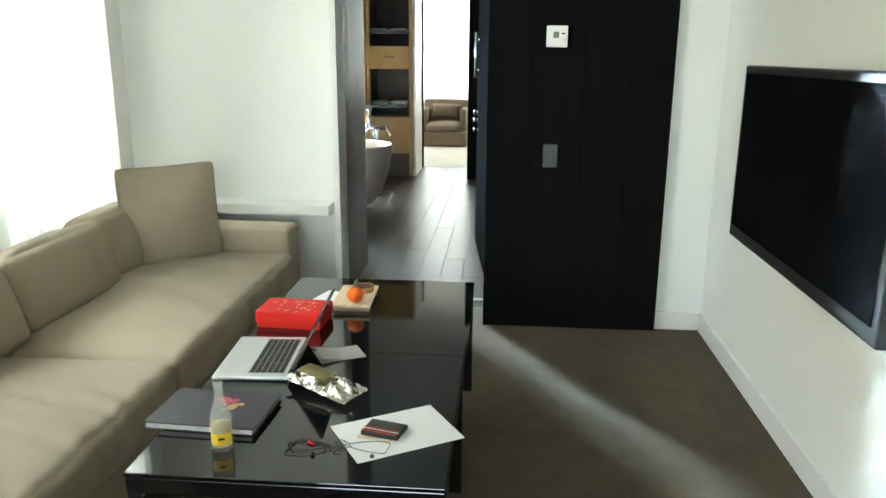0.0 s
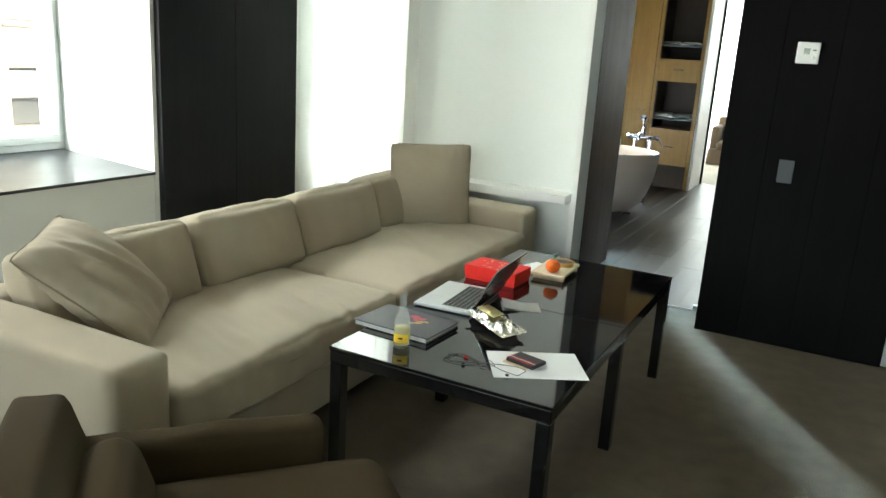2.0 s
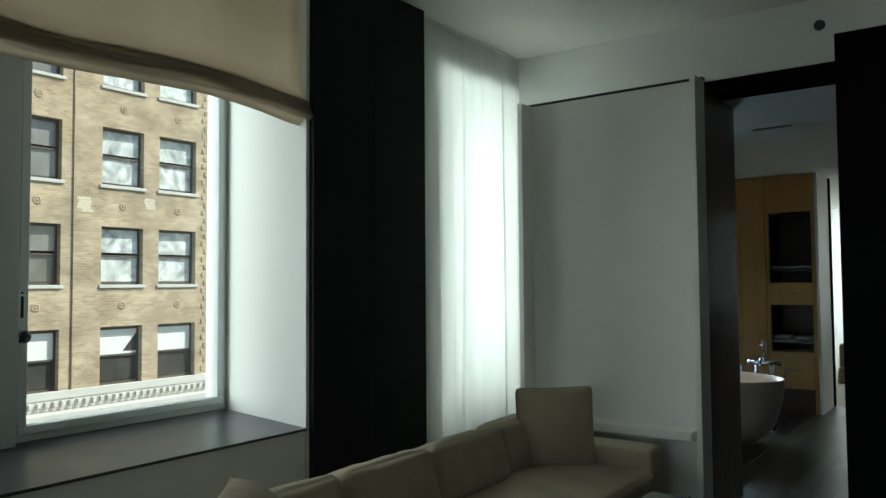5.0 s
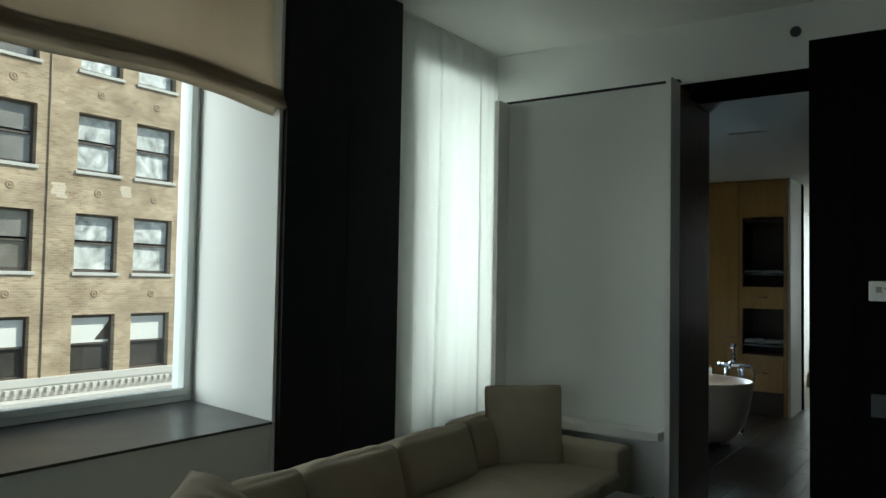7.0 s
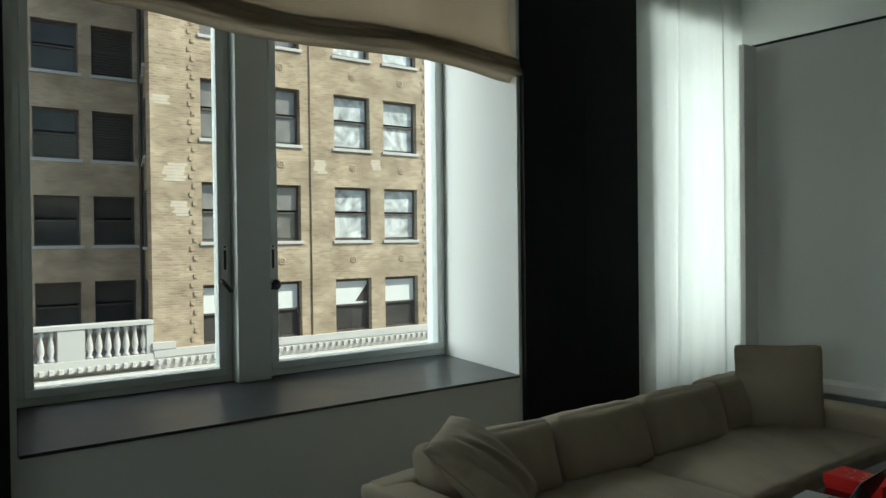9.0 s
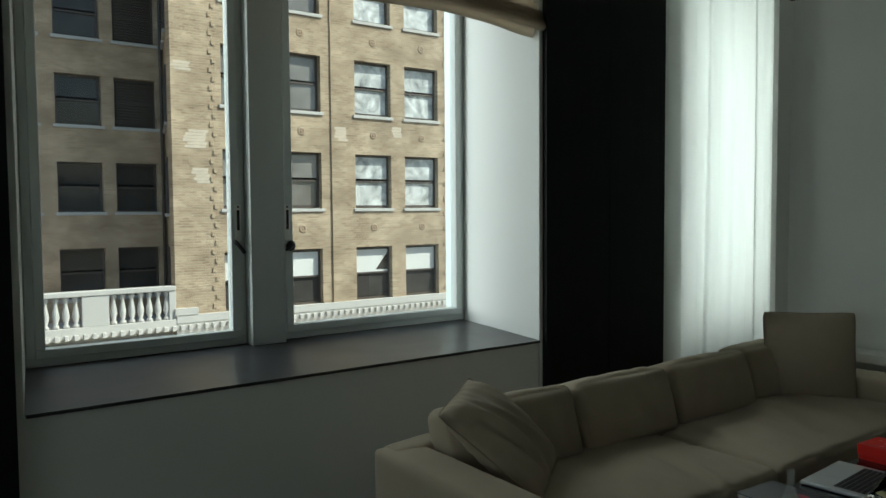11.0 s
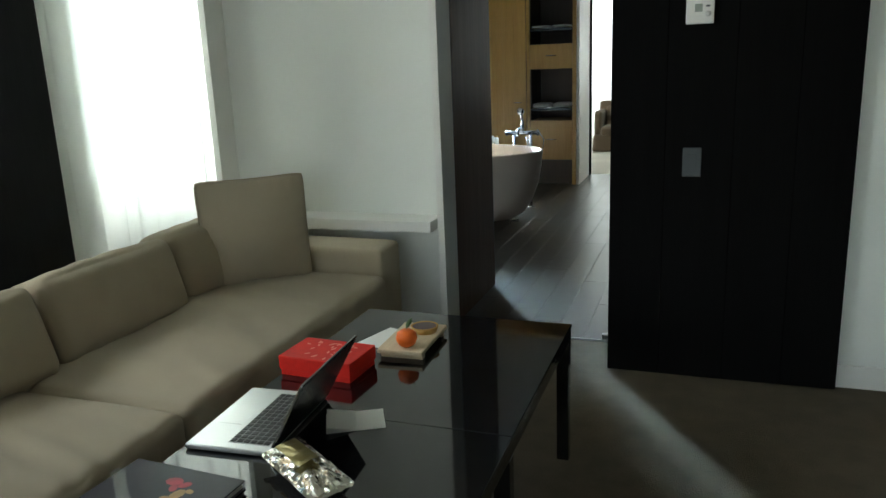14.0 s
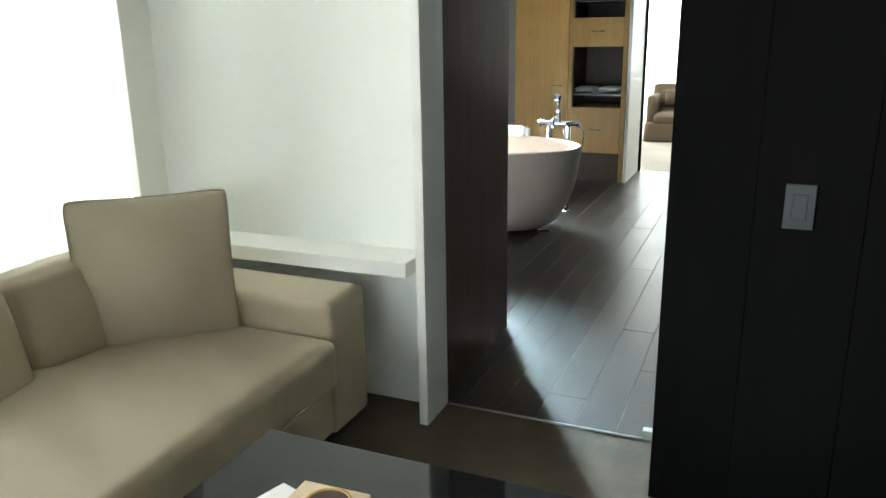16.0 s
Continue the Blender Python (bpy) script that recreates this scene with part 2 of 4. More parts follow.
# Copy of the laptop metal, darkened for the shade and dark walls it mirrors.
LIDDARK = mat("lid aluminium darkened for its shade", (0.42, 0.43, 0.44), 0.22, 1.0, var=0.02, scale=12)
ALU = mat("laptop aluminium", (0.66, 0.67, 0.68), 0.33, 0.75, var=0.02, scale=12)
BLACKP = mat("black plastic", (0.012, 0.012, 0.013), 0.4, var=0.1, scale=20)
GLOSSBLACK = mat("tv screen glass", (0.004, 0.004, 0.005), 0.08, var=0.1)
WHITEP = mat("white plastic", (0.78, 0.78, 0.74), 0.4, var=0.02)
GREYP = mat("grey plastic switch", (0.042, 0.05, 0.054), 0.45, var=0.05, scale=10)
LCD = mat("green-grey display", (0.16, 0.19, 0.15), 0.25, var=0.05)
RED = mat("red gift paper", (0.60, 0.016, 0.010), 0.55, var=0.2, scale=9, spec=0.25)
REDLIGHT = mat("pale red print", (0.75, 0.22, 0.16), 0.5, var=0.15, scale=12)
PAPER = mat("white paper", (0.82, 0.82, 0.80), 0.8, var=0.02, scale=6)
FOIL = mat("silver foil", (0.72, 0.70, 0.62), 0.2, 1.0, var=0.12, scale=25)
FOILGOLD = mat("gold foil label", (0.42, 0.35, 0.16), 0.3, 0.8, var=0.25, scale=18)
PAGES = mat("page edges", (0.5, 0.49, 0.47), 0.8, var=0.2, scale=40)
BOOK = mat("dark slate cover", (0.045, 0.042, 0.054), 0.42, var=0.12, scale=6, spec=0.2)
BLOSSOM = mat("pink print", (0.42, 0.05, 0.07), 0.55, var=0.3, scale=30)
BLOSSOMY = mat("ochre print", (0.45, 0.26, 0.12), 0.55, var=0.3, scale=30)
ORANGE = mat("orange peel", (0.85, 0.15, 0.008), 0.45, var=0.08, scale=20, bump=0.5, bump_scale=260)
LEAF = mat("dark green leaf", (0.05, 0.10, 0.03), 0.5, var=0.2, scale=30)
PALEWOOD = wood("pale wooden board", (0.60, 0.47, 0.30), (0.74, 0.62, 0.43), 0.55, (14, 1, 14))
DIP = mat("dark fruit filling", (0.075, 0.04, 0.04), 0.35, var=0.2, scale=30)
CRUST = mat("golden crust", (0.5, 0.29, 0.08), 0.7, var=0.2, scale=30, bump=0.4, bump_scale=200)
LEATHER = mat("black wallet leather", (0.02, 0.018, 0.017), 0.45, var=0.2, scale=20, bump=0.3, bump_scale=200)
# Milky share of the glass imitates window light caught in the bottle.
CLEAR = see_through("milky bottle glass", (0.84, 0.88, 0.84), 0.86, 0.45)
DRINK = see_through("pale lemonade", (0.80, 0.74, 0.40), 0.35, 0.7)
WELL = mat("grey keyboard tray", (0.30, 0.30, 0.31), 0.4, 0.5, var=0.03)
LABELY = mat("yellow bottle label", (0.78, 0.52, 0.03), 0.5, var=0.05)
# Pale tub with the warm bounced light tinted into its base colour.
TUBM = mat("warm-tinted tub", (0.66, 0.53, 0.435), 0.35, var=0.04, scale=2)
TOWEL = fabric("white towel", (0.8, 0.79, 0.76), 300)
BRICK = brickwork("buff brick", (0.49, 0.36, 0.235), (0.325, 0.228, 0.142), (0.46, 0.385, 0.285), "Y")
# Brick copy with paler, warmer colour to offset the set-back wall's blue shade.
BRICKLIFT = brickwork("brick lifted against shade", (0.52, 0.37, 0.24), (0.42, 0.29, 0.18), (0.48, 0.39, 0.29), "Y")
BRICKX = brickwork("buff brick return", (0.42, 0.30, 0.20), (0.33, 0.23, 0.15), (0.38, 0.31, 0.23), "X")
STONE = mat("pale cornice stone", (0.52, 0.485, 0.435), 0.8, var=0.1, scale=1.2, bump=0.3, bump_scale=20)
PATCH = mat("bleached brick patch", (0.60, 0.50, 0.38), 0.9, var=0.15, scale=4, bump=0.3, bump_scale=20)
BRONZE = mat("dark bronze sash", (0.085, 0.066, 0.052), 0.5, var=0.1, scale=3)
FARGLASS = mat("old window glass", (0.06, 0.054, 0.047), 0.08, var=0.35, scale=0.8, bump=0.35, bump_scale=1.6, spec=0.2)
# Pale blotches paint the sky's reflection into the pane colour.
SKYGLASS = mat("glass with reflections in its colour", (0.54, 0.54, 0.51), 0.25, var=0.75, scale=1.6, bump=0.05, bump_scale=2.0, spec=0.25)
GREYGLASS = mat("grey glass with reflections in its colour", (0.20, 0.185, 0.165), 0.15, var=0.5, scale=1.1, bump=0.05, bump_scale=2.0, spec=0.4)
# Distorted noise gives the painted reflections their swirl.
for node in SKYGLASS.node_tree.nodes:
    if node.bl_idname == "ShaderNodeTexNoise" and node.inputs["Scale"].default_value < 1.8:
        node.inputs["Distortion"].default_value = 1.6
SHADE = mat("drawn window shade", (0.72, 0.70, 0.64), 0.7, var=0.05, scale=1)
ASPHALT = mat("asphalt", (0.05, 0.05, 0.05), 0.9, var=0.2, scale=1, bump=0.3, bump_scale=60)


# ---------------------------------------------------------------- mesh makers
def mesh_of(name, bm, material, smooth=False):
    me = bpy.data.meshes.new(name)
    bmesh.ops.recalc_face_normals(bm, faces=bm.faces)
    bm.to_mesh(me)
    bm.free()
    me.materials.append(material)
    if smooth:
        me.polygons.foreach_set("use_smooth", [True] * len(me.polygons))
    return me


def part(name, bm, material, parent=None, label="", smooth=False, at=None):
    ob = new(name, mesh_of(name, bm, material, smooth))
    if at is not None:
        ob.matrix_basis = at
    if parent is not None:
        ob.parent = parent
    if label:
        ob["label"] = label
    return ob


def thing(name, label, category, m=None, group="", kind=""):
    ob = new(name)
    ob.empty_display_size = 0.1
    if m is not None:
        ob.matrix_basis = m
    return tagged(ob, label, category, group, kind)


def single(name, bm, material, label, category, m=None, smooth=False, kind="", group=""):
    ob = part(name, bm, material, None, "", smooth, m)
    return tagged(ob, label, category, group, kind)


def box(x0, x1, y0, y1, z0, z1, bevel=0.0, seg=2, bm=None):
    bm = bm or bmesh.new()
    r = bmesh.ops.create_cube(bm, size=1)
    vs = r["verts"]
    bmesh.ops.transform(bm, matrix=Matrix.Translation(((x0 + x1) / 2, (y0 + y1) / 2, (z0 + z1) / 2)) @ Matrix.Diagonal((x1 - x0, y1 - y0, z1 - z0, 1)), verts=vs)
    if bevel:
        es = list({e for v in vs for e in v.link_edges})
        bmesh.ops.bevel(bm, geom=es, offset=bevel, segments=seg, affect="EDGES", profile=0.5)
    return bm


def cushion(w, d, h, r, bulge=(0, 0, 0), wrinkle=0.0, seed=0.0, cuts=9):
    """An upholstered block about its centre, with round edges, swollen faces and soft wrinkles."""
    bm = bmesh.new()
    bmesh.ops.create_cube(bm, size=2)
    bmesh.ops.subdivide_edges(bm, edges=bm.edges, cuts=cuts, use_grid_fill=True)
    half = Vector((w / 2, d / 2, h / 2))
    for v in bm.verts:
        u = v.co.copy()
        for i in range(3):
            u[i] = math.sin(u[i] * math.pi / 2) * 0.35 + u[i] * 0.65
        p = Vector([u[i] * half[i] for i in range(3)])
        rr = min(r, *half)
        inner = Vector([max(-(half[i] - rr), min(half[i] - rr, p[i])) for i in range(3)])
        out = p - inner
        if out.length > 1e-6:
            m = max(abs(c) for c in out)
            p = inner + out.normalized() * m
        for i in range(3):
            j, k = (i + 1) % 3, (i + 2) % 3
            if abs(v.co[i]) > 0.99:
                p[i] += math.copysign(bulge[i], v.co[i]) * (1 - v.co[j] ** 2) * (1 - v.co[k] ** 2)
                if wrinkle:
                    q = Vector((p.x * 2.2 + seed, p.y * 7.5 + 2.5 * p.x, p.z * 5))
                    ease = max(0.0, 1 - v.co[j] ** 4) * max(0.0, 1 - v.co[k] ** 4)
                    p[i] += math.copysign(wrinkle, v.co[i]) * ease * (noise.noise(q) + 0.5 * noise.noise(q * 2.3))
        v.co = p
    return bm


def pillow(w, h, t, seed=0.0, n=16, crease=0.008, run=(7.0, 5.0)):
    """A throw pillow in the xz plane, thick in the middle, drawn in along its sides."""
    bm = bmesh.new()
    grid = {}
    for side in (1, -1):
        for i in range(n + 1):
            for j in range(n + 1):
                u, v = 2 * i / n - 1, 2 * j / n - 1
                edge = i in (0, n) or j in (0, n)
                if edge and side < 0:
                    grid[side, i, j] = grid[1, i, j]
                    continue
                x = u * (w / 2) * (1 - 0.034 * (1 - v * v) - 0.035 * (u * v) ** 8)
                z = v * (h / 2) * (1 - 0.034 * (1 - u * u) - 0.035 * (u * v) ** 8)
                seam = 0.0 if edge else 0.16 * min(crease, 0.009) * math.sin(26 * (z if abs(u) > abs(v) else x) / 0.25 + seed) * max(abs(u), abs(v)) ** 6
                y = side * t / 2 * ((1 - abs(u) ** 2.2) ** 0.66) * ((1 - abs(v) ** 2.2) ** 0.66)
                y += seam * side * 4
                if crease > 0.01 and not edge:
                    fold = 1 - 2 * abs(noise.noise(Vector((x * 10 + 2.5 * z + seed, z * 1.6, 5.0))))
                    y += side * 0.026 * (fold - 0.6) * min(1.0, 2.5 * (1 - u * u), 2.5 * (1 - v * v))
                y += 0 if edge else crease * noise.noise(Vector((x * run[0] + seed, z * run[1] + 2.0 * x, side * 3.0))) * min(1.0, 3 * (1 - u * u), 3 * (1 - v * v))
                grid[side, i, j] = bm.verts.new((x, y, z))
        for i in range(n):
            for j in range(n):
                bm.faces.new((grid[side, i, j], grid[side, i + 1, j], grid[side, i + 1, j + 1], grid[side, i, j + 1]))
    return bm


def tube(points, r, closed=False, sides=6, bm=None):
    """A round rod along points."""
    bm = bm or bmesh.new()
    pts = [Vector(p) for p in points]
    n = len(pts)
    rings = []
    for i, p in enumerate(pts):
        a = pts[(i - 1) % n] if closed or i else p
        b = pts[(i + 1) % n] if closed or i < n - 1 else p
        d = (b - a).normalized()
        s = d.orthogonal().normalized() if abs(d.z) > 0.95 else d.cross(Vector((0, 0, 1))).normalized()
        q = d.cross(s)
        rings.append([bm.verts.new(p + r * (math.cos(2 * math.pi * k / sides) * s + math.sin(2 * math.pi * k / sides) * q)) for k in range(sides)])
    for i in range(n if closed else n - 1):
        a, b = rings[i], rings[(i + 1) % n]
        for k in range(sides):
            bm.faces.new((a[k], a[(k + 1) % sides], b[(k + 1) % sides], b[k]))
    if not closed:
        bm.faces.new(rings[0][::-1])
        bm.faces.new(rings[-1])
    return bm


def lathe(profile, steps=32, bm=None, sx=1.0, sy=1.0, at=(0, 0, 0)):
    """Turns (radius, z) pairs about z; open where the radius is not nought."""
    bm = bm or bmesh.new()
    rings = []
    for r, z in profile:
        if r < 1e-6:
            rings.append([bm.verts.new((at[0], at[1], at[2] + z))])
        else:
            rings.append([bm.verts.new((at[0] + sx * r * math.cos(2 * math.pi * k / steps), at[1] + sy * r * math.sin(2 * math.pi * k / steps), at[2] + z)) for k in range(steps)])
    for a, b in zip(rings, rings[1:]):
        for k in range(steps):
            j = (k + 1) % steps
            if len(a) == 1 and len(b) == 1:
                continue
            if len(a) == 1:
                bm.faces.new((a[0], b[k], b[j]))
            elif len(b) == 1:
                bm.faces.new((a[k], a[j], b[0]))
            else:
                bm.faces.new((a[k], a[j], b[j], b[k]))
    return bm


def slab(corners, z0, z1, bm=None):
    """An upright prism over a four-sided plan."""
    bm = bm or bmesh.new()
    lo = [bm.verts.new((x, y, z0)) for x, y in corners]
    hi = [bm.verts.new((x, y, z1)) for x, y in corners]
    n = len(corners)
    bm.faces.new(lo[::-1])
    bm.faces.new(hi)
    for i in range(n):
        bm.faces.new((lo[i], lo[(i + 1) % n], hi[(i + 1) % n], hi[i]))
    return bm


def structure(name, bm, material, label, category, smooth=False):
    return single(name, bm, material, label, category, None, smooth, "structure")


# ---------------------------------------------------------------- the rooms
CEIL_Z, BATH_Z = 3.44, 2.88
XW, XG = -2.0, -2.95          # front of the window wall, plane of the glass
SILL_Z = 0.785
XR = 1.63                     # wall with the television
YN = 4.47                     # wall behind the sofa's end

structure("floor", box(XW - 0.02, XR + 0.02, YS - 0.02, 4.50, -0.12, 0.0), CARPET, "taupe cut-pile carpet of the sitting room", "floor")
structure("ceiling", box(-3.2, XR + 0.2, YS - 0.2, 5.06, CEIL_Z, CEIL_Z + 0.15), CEIL, "matt off-white plaster ceiling", "ceiling")
structure("wall_east", box(XR, XR + 0.15, YS, 4.62, 0, CEIL_Z), WALL, "white painted wall carrying the television", "wall")
# Unseen end wall; its opening is made up to pass the fill lamp.
structure("wall_south_low", box(XW - 1.2, XR + 0.15, YS - 0.15, YS, 0, 0.70), WALL, "white wall under the added lamp opening", "wall")
structure("wall_south_high", box(XW - 1.2, XR + 0.15, YS - 0.15, YS, 3.0, CEIL_Z), WALL, "white wall over the added lamp opening", "wall")
structure("wall_south_west", box(XW - 1.2, -1.85, YS - 0.15, YS, 0.70, 3.0), WALL, "white wall beside the added lamp opening", "wall")
structure("wall_south_east", box(0.85, XR + 0.15, YS - 0.15, YS, 0.70, 3.0), WALL, "white wall beside the added lamp opening", "wall")
# window wall: parapet below the sill, pier between the windows, lintels
structure("wall_west_parapet", box(-3.2, XW, -0.09, 2.47, 0, SILL_Z - 0.014), WALL, "white parapet under the deep window sill", "wall")
structure("wall_west_pier", slab([(-3.2, 2.70), (XG, 2.655), (XW, 2.475), (XW, 3.50), (-2.12, 3.54), (-2.12, 3.86), (-3.2, 3.76)], 0, CEIL_Z), WALL, "white pier with a splayed window reveal", "wall")
structure("wall_west_south", slab([(-3.2, -1.40), (XG, -1.36), (XW, -1.26), (XW, -0.09), (XG, 0.03), (-3.2, 0.03)], 0, CEIL_Z), WALL, "white pier beside the wide window", "wall")
structure("wall_west_corner", box(-3.2, XW, YS, -1.401, 0, CEIL_Z), WALL, "white wall at the room's end", "wall")
structure("wall_west_lintel", box(-3.2, XG + 0.12, 0.03, 2.70, 3.34, CEIL_Z), WALL, "white lintel over the wide window", "wall")
structure("wall_west_north", box(-3.2, XW, 4.93, 5.06, 0, CEIL_Z), WALL, "white corner wall beside the narrow window", "wall")
structure("wall_west_apron", box(-3.2, -2.30, 3.862, 4.93, 0, 0.686), WALL, "white apron under the narrow window", "wall")
structure("wall_west_head", box(-3.2, -2.10, 3.862, 4.93, 3.16, CEIL_Z), WALL, "white head over the narrow window", "wall")
# panel before the sofa's end: recess, header, opening
structure("wall_north_panel", box(-1.70, -0.425, YN, YN + 0.05, 0, 2.905), WALL, "smooth white sliding wall panel", "wall")
structure("wall_north_back", box(XW, -0.605, 4.93, 5.06, 0, 2.93), WALL, "white wall behind the sliding panel", "wall")
structure("wall_north_header", box(XW, XR, 4.93, 5.06, 2.99, CEIL_Z), WALL, "white header wall over the doorway", "wall")
structure("narrow_sill", box(-2.54, -2.27, 3.865, 4.928, 0.687, 0.70, 0.002), TRIM, "white sill of the narrow window", "sill")
# Black strip put in for the shadow line above the sliding panel.
structure("panel_rail", box(-1.70, -0.39, YN + 0.004, YN + 0.05, 2.907, 2.925), BLACKP, "slim black strip drawn as the shadow gap over the wall panel", "trim")
structure("wall_north_east", box(1.36, XR, 4.20, 5.06, 0, CEIL_Z), WALL, "white wall strip beside the black panelling", "wall")
structure("wall_north_upper", box(0.455, 1.36, 4.22, 4.93, 2.957, CEIL_Z), WALL, "white bulkhead over the black panelling", "wall")
structure("fin_west", box(-1.70, -1.66, 4.31, YN, 0, 2.905, 0.003), TRIM, "white upright fin at the end of the wall panel", "trim")
structure("fin_east", box(-0.425, -0.39, 4.31, 4.505, 0, 2.905, 0.003), TRIM, "white upright fin at the doorway", "trim")
structure("opening_head", box(-0.60, 0.455, 4.86, 5.064, 2.884, 2.988), BLACKWOOD, "black wooden head of the doorway", "trim")
structure("baseboard_east", box(XR - 0.014, XR, YS, 4.20, 0, 0.10, 0.003), TRIM, "white baseboard under the television wall", "baseboard")
structure("baseboard_north", box(1.37, XR - 0.014, 4.186, 4.20, 0, 0.10, 0.003), TRIM, "white baseboard beside the black panelling", "baseboard")
structure("baseboard_west", box(XW, XW + 0.014, -0.6, 2.47, 0, 0.055, 0.003), TRIM, "low white baseboard under the window sill", "baseboard")

# black panelling: upright boards with fine open joints
panelling = thing("black_panelling", "black stained oak wall panelling of tall upright boards", "panelling", kind="structure")
BX = [0.435, 0.66, 0.925, 1.16, 1.375]
part("core", box(0.445, 1.365, 4.17, 4.50, 0.005, 2.95), BLACKWOOD, panelling)
for a, b in zip(BX, BX[1:]):
    part("board", box(a, b - 0.0014, 4.15, 4.172, 0.004, 2.955, 0.0015, 1), BLACKWOOD, panelling)
part("end_board", box(0.433, 0.447, 4.173, 4.50, 0.004, 2.955, 0.0015, 1), BLACKWOOD, panelling)
for nm, ya, yb in (("pilaster_north", 2.50, 3.535), ("pilaster_south", -1.25, -0.115)):
    pil = thing("black_" + nm, "black stained oak pilaster panel from floor to ceiling beside the window", "panelling", kind="structure")
    for i in range(2):
        w = (yb - ya) / 2
        part("board", box(XW - 0.01, XW + 0.035, ya + i * w, ya + (i + 1) * w - 0.002, 0.002, CEIL_Z - 0.002, 0.0015, 1), PILASTER, pil)

# deep sill of slate
structure("window_sill", slab([(XG - 0.05, -0.085), (XW + 0.012, -0.085), (XW + 0.012, 2.47), (XG - 0.05, 2.65)], SILL_Z - 0.014, SILL_Z), SILL, "wide dark slate window sill", "sill")


def casement(name, y0, y1, z0, z1, x, hinge, handle_y, label):
    """A window with frame, opening sash, pane, hardware."""
    w = thing(name, label, "window", kind="structure")
    fw = 0.05
    f = box(x - 0.05, x + 0.03, y0, y1, z0, z0 + fw, 0.004)
    box(x - 0.05, x + 0.03, y0, y1, z1 - fw, z1, 0.004, bm=f)
    box(x - 0.05, x + 0.03, y0, y0 + fw, z0 + fw, z1 - fw, 0.004, bm=f)
    box(x - 0.05, x + 0.03, y1 - fw, y1, z0 + fw, z1 - fw, 0.004, bm=f)
    part("window_frame", f, FRAME, w)
    s0, s1, t0, t1, sw = y0 + fw - 0.012, y1 - fw + 0.012, z0 + fw - 0.012, z1 - fw + 0.012, 0.045
    s = box(x - 0.02, x + 0.045, s0, s1, t0, t0 + sw, 0.005)
    box(x - 0.02, x + 0.045, s0, s1, t1 - sw, t1, 0.005, bm=s)
    box(x - 0.02, x + 0.045, s0, s0 + sw, t0 + sw, t1 - sw, 0.005, bm=s)
    box(x - 0.02, x + 0.045, s1 - sw, s1, t0 + sw, t1 - sw, 0.005, bm=s)
    part("sash", s, FRAME, w)
    p = part("pane", box(x + 0.004, x + 0.010, s0 + sw - 0.005, s1 - sw + 0.005, t0 + sw - 0.005, t1 - sw + 0.005), PANE, w)
    p.visible_shadow = False
    if handle_y is not None:
        part("latch_plate", box(x + 0.044, x + 0.053, handle_y - 0.017, handle_y + 0.017, 1.36, 1.56, 0.003), TRIM, w, "white latch plate")
        part("slot", box(x + 0.052, x + 0.057, handle_y - 0.007, handle_y + 0.007, 1.42, 1.53, 0.001), BLACKP, w)
        part("screw", lathe([(0, 0.004), (0.006, 0.003), (0.007, 0)], 10), BLACKP, w, "", True, pose(x + 0.052, handle_y, 1.548, 0, 90, 0))
        if hinge > 0:
            k = lathe([(0, 0), (0.018, 0.0), (0.019, 0.02), (0.028, 0.032), (0.031, 0.044), (0.026, 0.056), (0.014, 0.063), (0, 0.065)], 18)
            knob = part("knob", k, BLACKP, w, "black turn knob", True, pose(x + 0.044, handle_y, 1.325, 0, 90, 0))
            part("collar", lathe([(0.030, 0.038), (0.034, 0.044), (0.030, 0.050)], 18), STEEL, knob, "", True)
            part("lever", tube([(0.0, 0.0, 0.07), (0.012, -0.018, 0.075), (0.02, -0.042, 0.075)], 0.008, sides=8), BLACKP, knob, "", True)
        else:
            part("lever", tube([(x + 0.05, handle_y - 0.02, 1.36), (x + 0.075, handle_y - 0.022, 1.355), (x + 0.085, handle_y, 1.325), (x + 0.085, handle_y + 0.022, 1.295)], 0.011, sides=8), BLACKP, w, "black lever handle", True)
    return w


casement("window_1", 1.315, 2.655, SILL_Z, 3.34, XG, 1, 1.362, "grey-framed casement window open to the street")
casement("window_2", 0.03, 1.118, SILL_Z, 3.34, XG, -1, 1.072, "grey-framed casement window with a black turn knob")
structure("window_mullion", box(XG - 0.05, XG + 0.12, 1.118, 1.315, SILL_Z, 3.34, 0.004), FRAME, "broad grey-white mullion between the casements", "mullion")
casement("window_3", 3.80, 4.93, 0.702, 3.16, -2.6, 1, None, "tall narrow window behind a white sheer curtain")

# linen blind: a hanging sheet drawn up in soft folds
def blind(y0, y1, x, top):
    bm = bmesh.new()
    prof = [(0.0, top)]
    prof += [(0.004 * i, top - (top - 2.72) * i / 8) for i in range(1, 9)]
    z = 2.72
    for k in range(4):
        d = 0.05 + 0.012 * k
        prof += [(d + 0.03, z - 0.05), (d + 0.05, z - 0.085), (d + 0.035, z - 0.10), (d - 0.02, z - 0.075)]
        z -= 0.028
    prof += [(0.05, 2.535), (0.03, 2.52), (0.0, 2.54)]
    n = 28
    rows = []
    for i in range(n + 1):
        f = i / n
        y = y0 + (y1 - y0) * f
        sag = 0.03 * math.sin(3.1 * f * math.pi + 0.6) * 0.6 - 0.04 * max(0, f - 0.75) + 0.02 * (1 - f)
        row = []
        for j, (dx, z) in enumerate(prof):
            low = min(1.0, max(0.0, (top - z) / (top - 2.6)))
            row.append(bm.verts.new((x + dx + 0.012 * low * noise.noise(Vector((y * 2.2, j * 0.3, 0))), y, z + low * (sag + 0.012 * noise.noise(Vector((y * 3.1, j * 0.5, 4)))))))
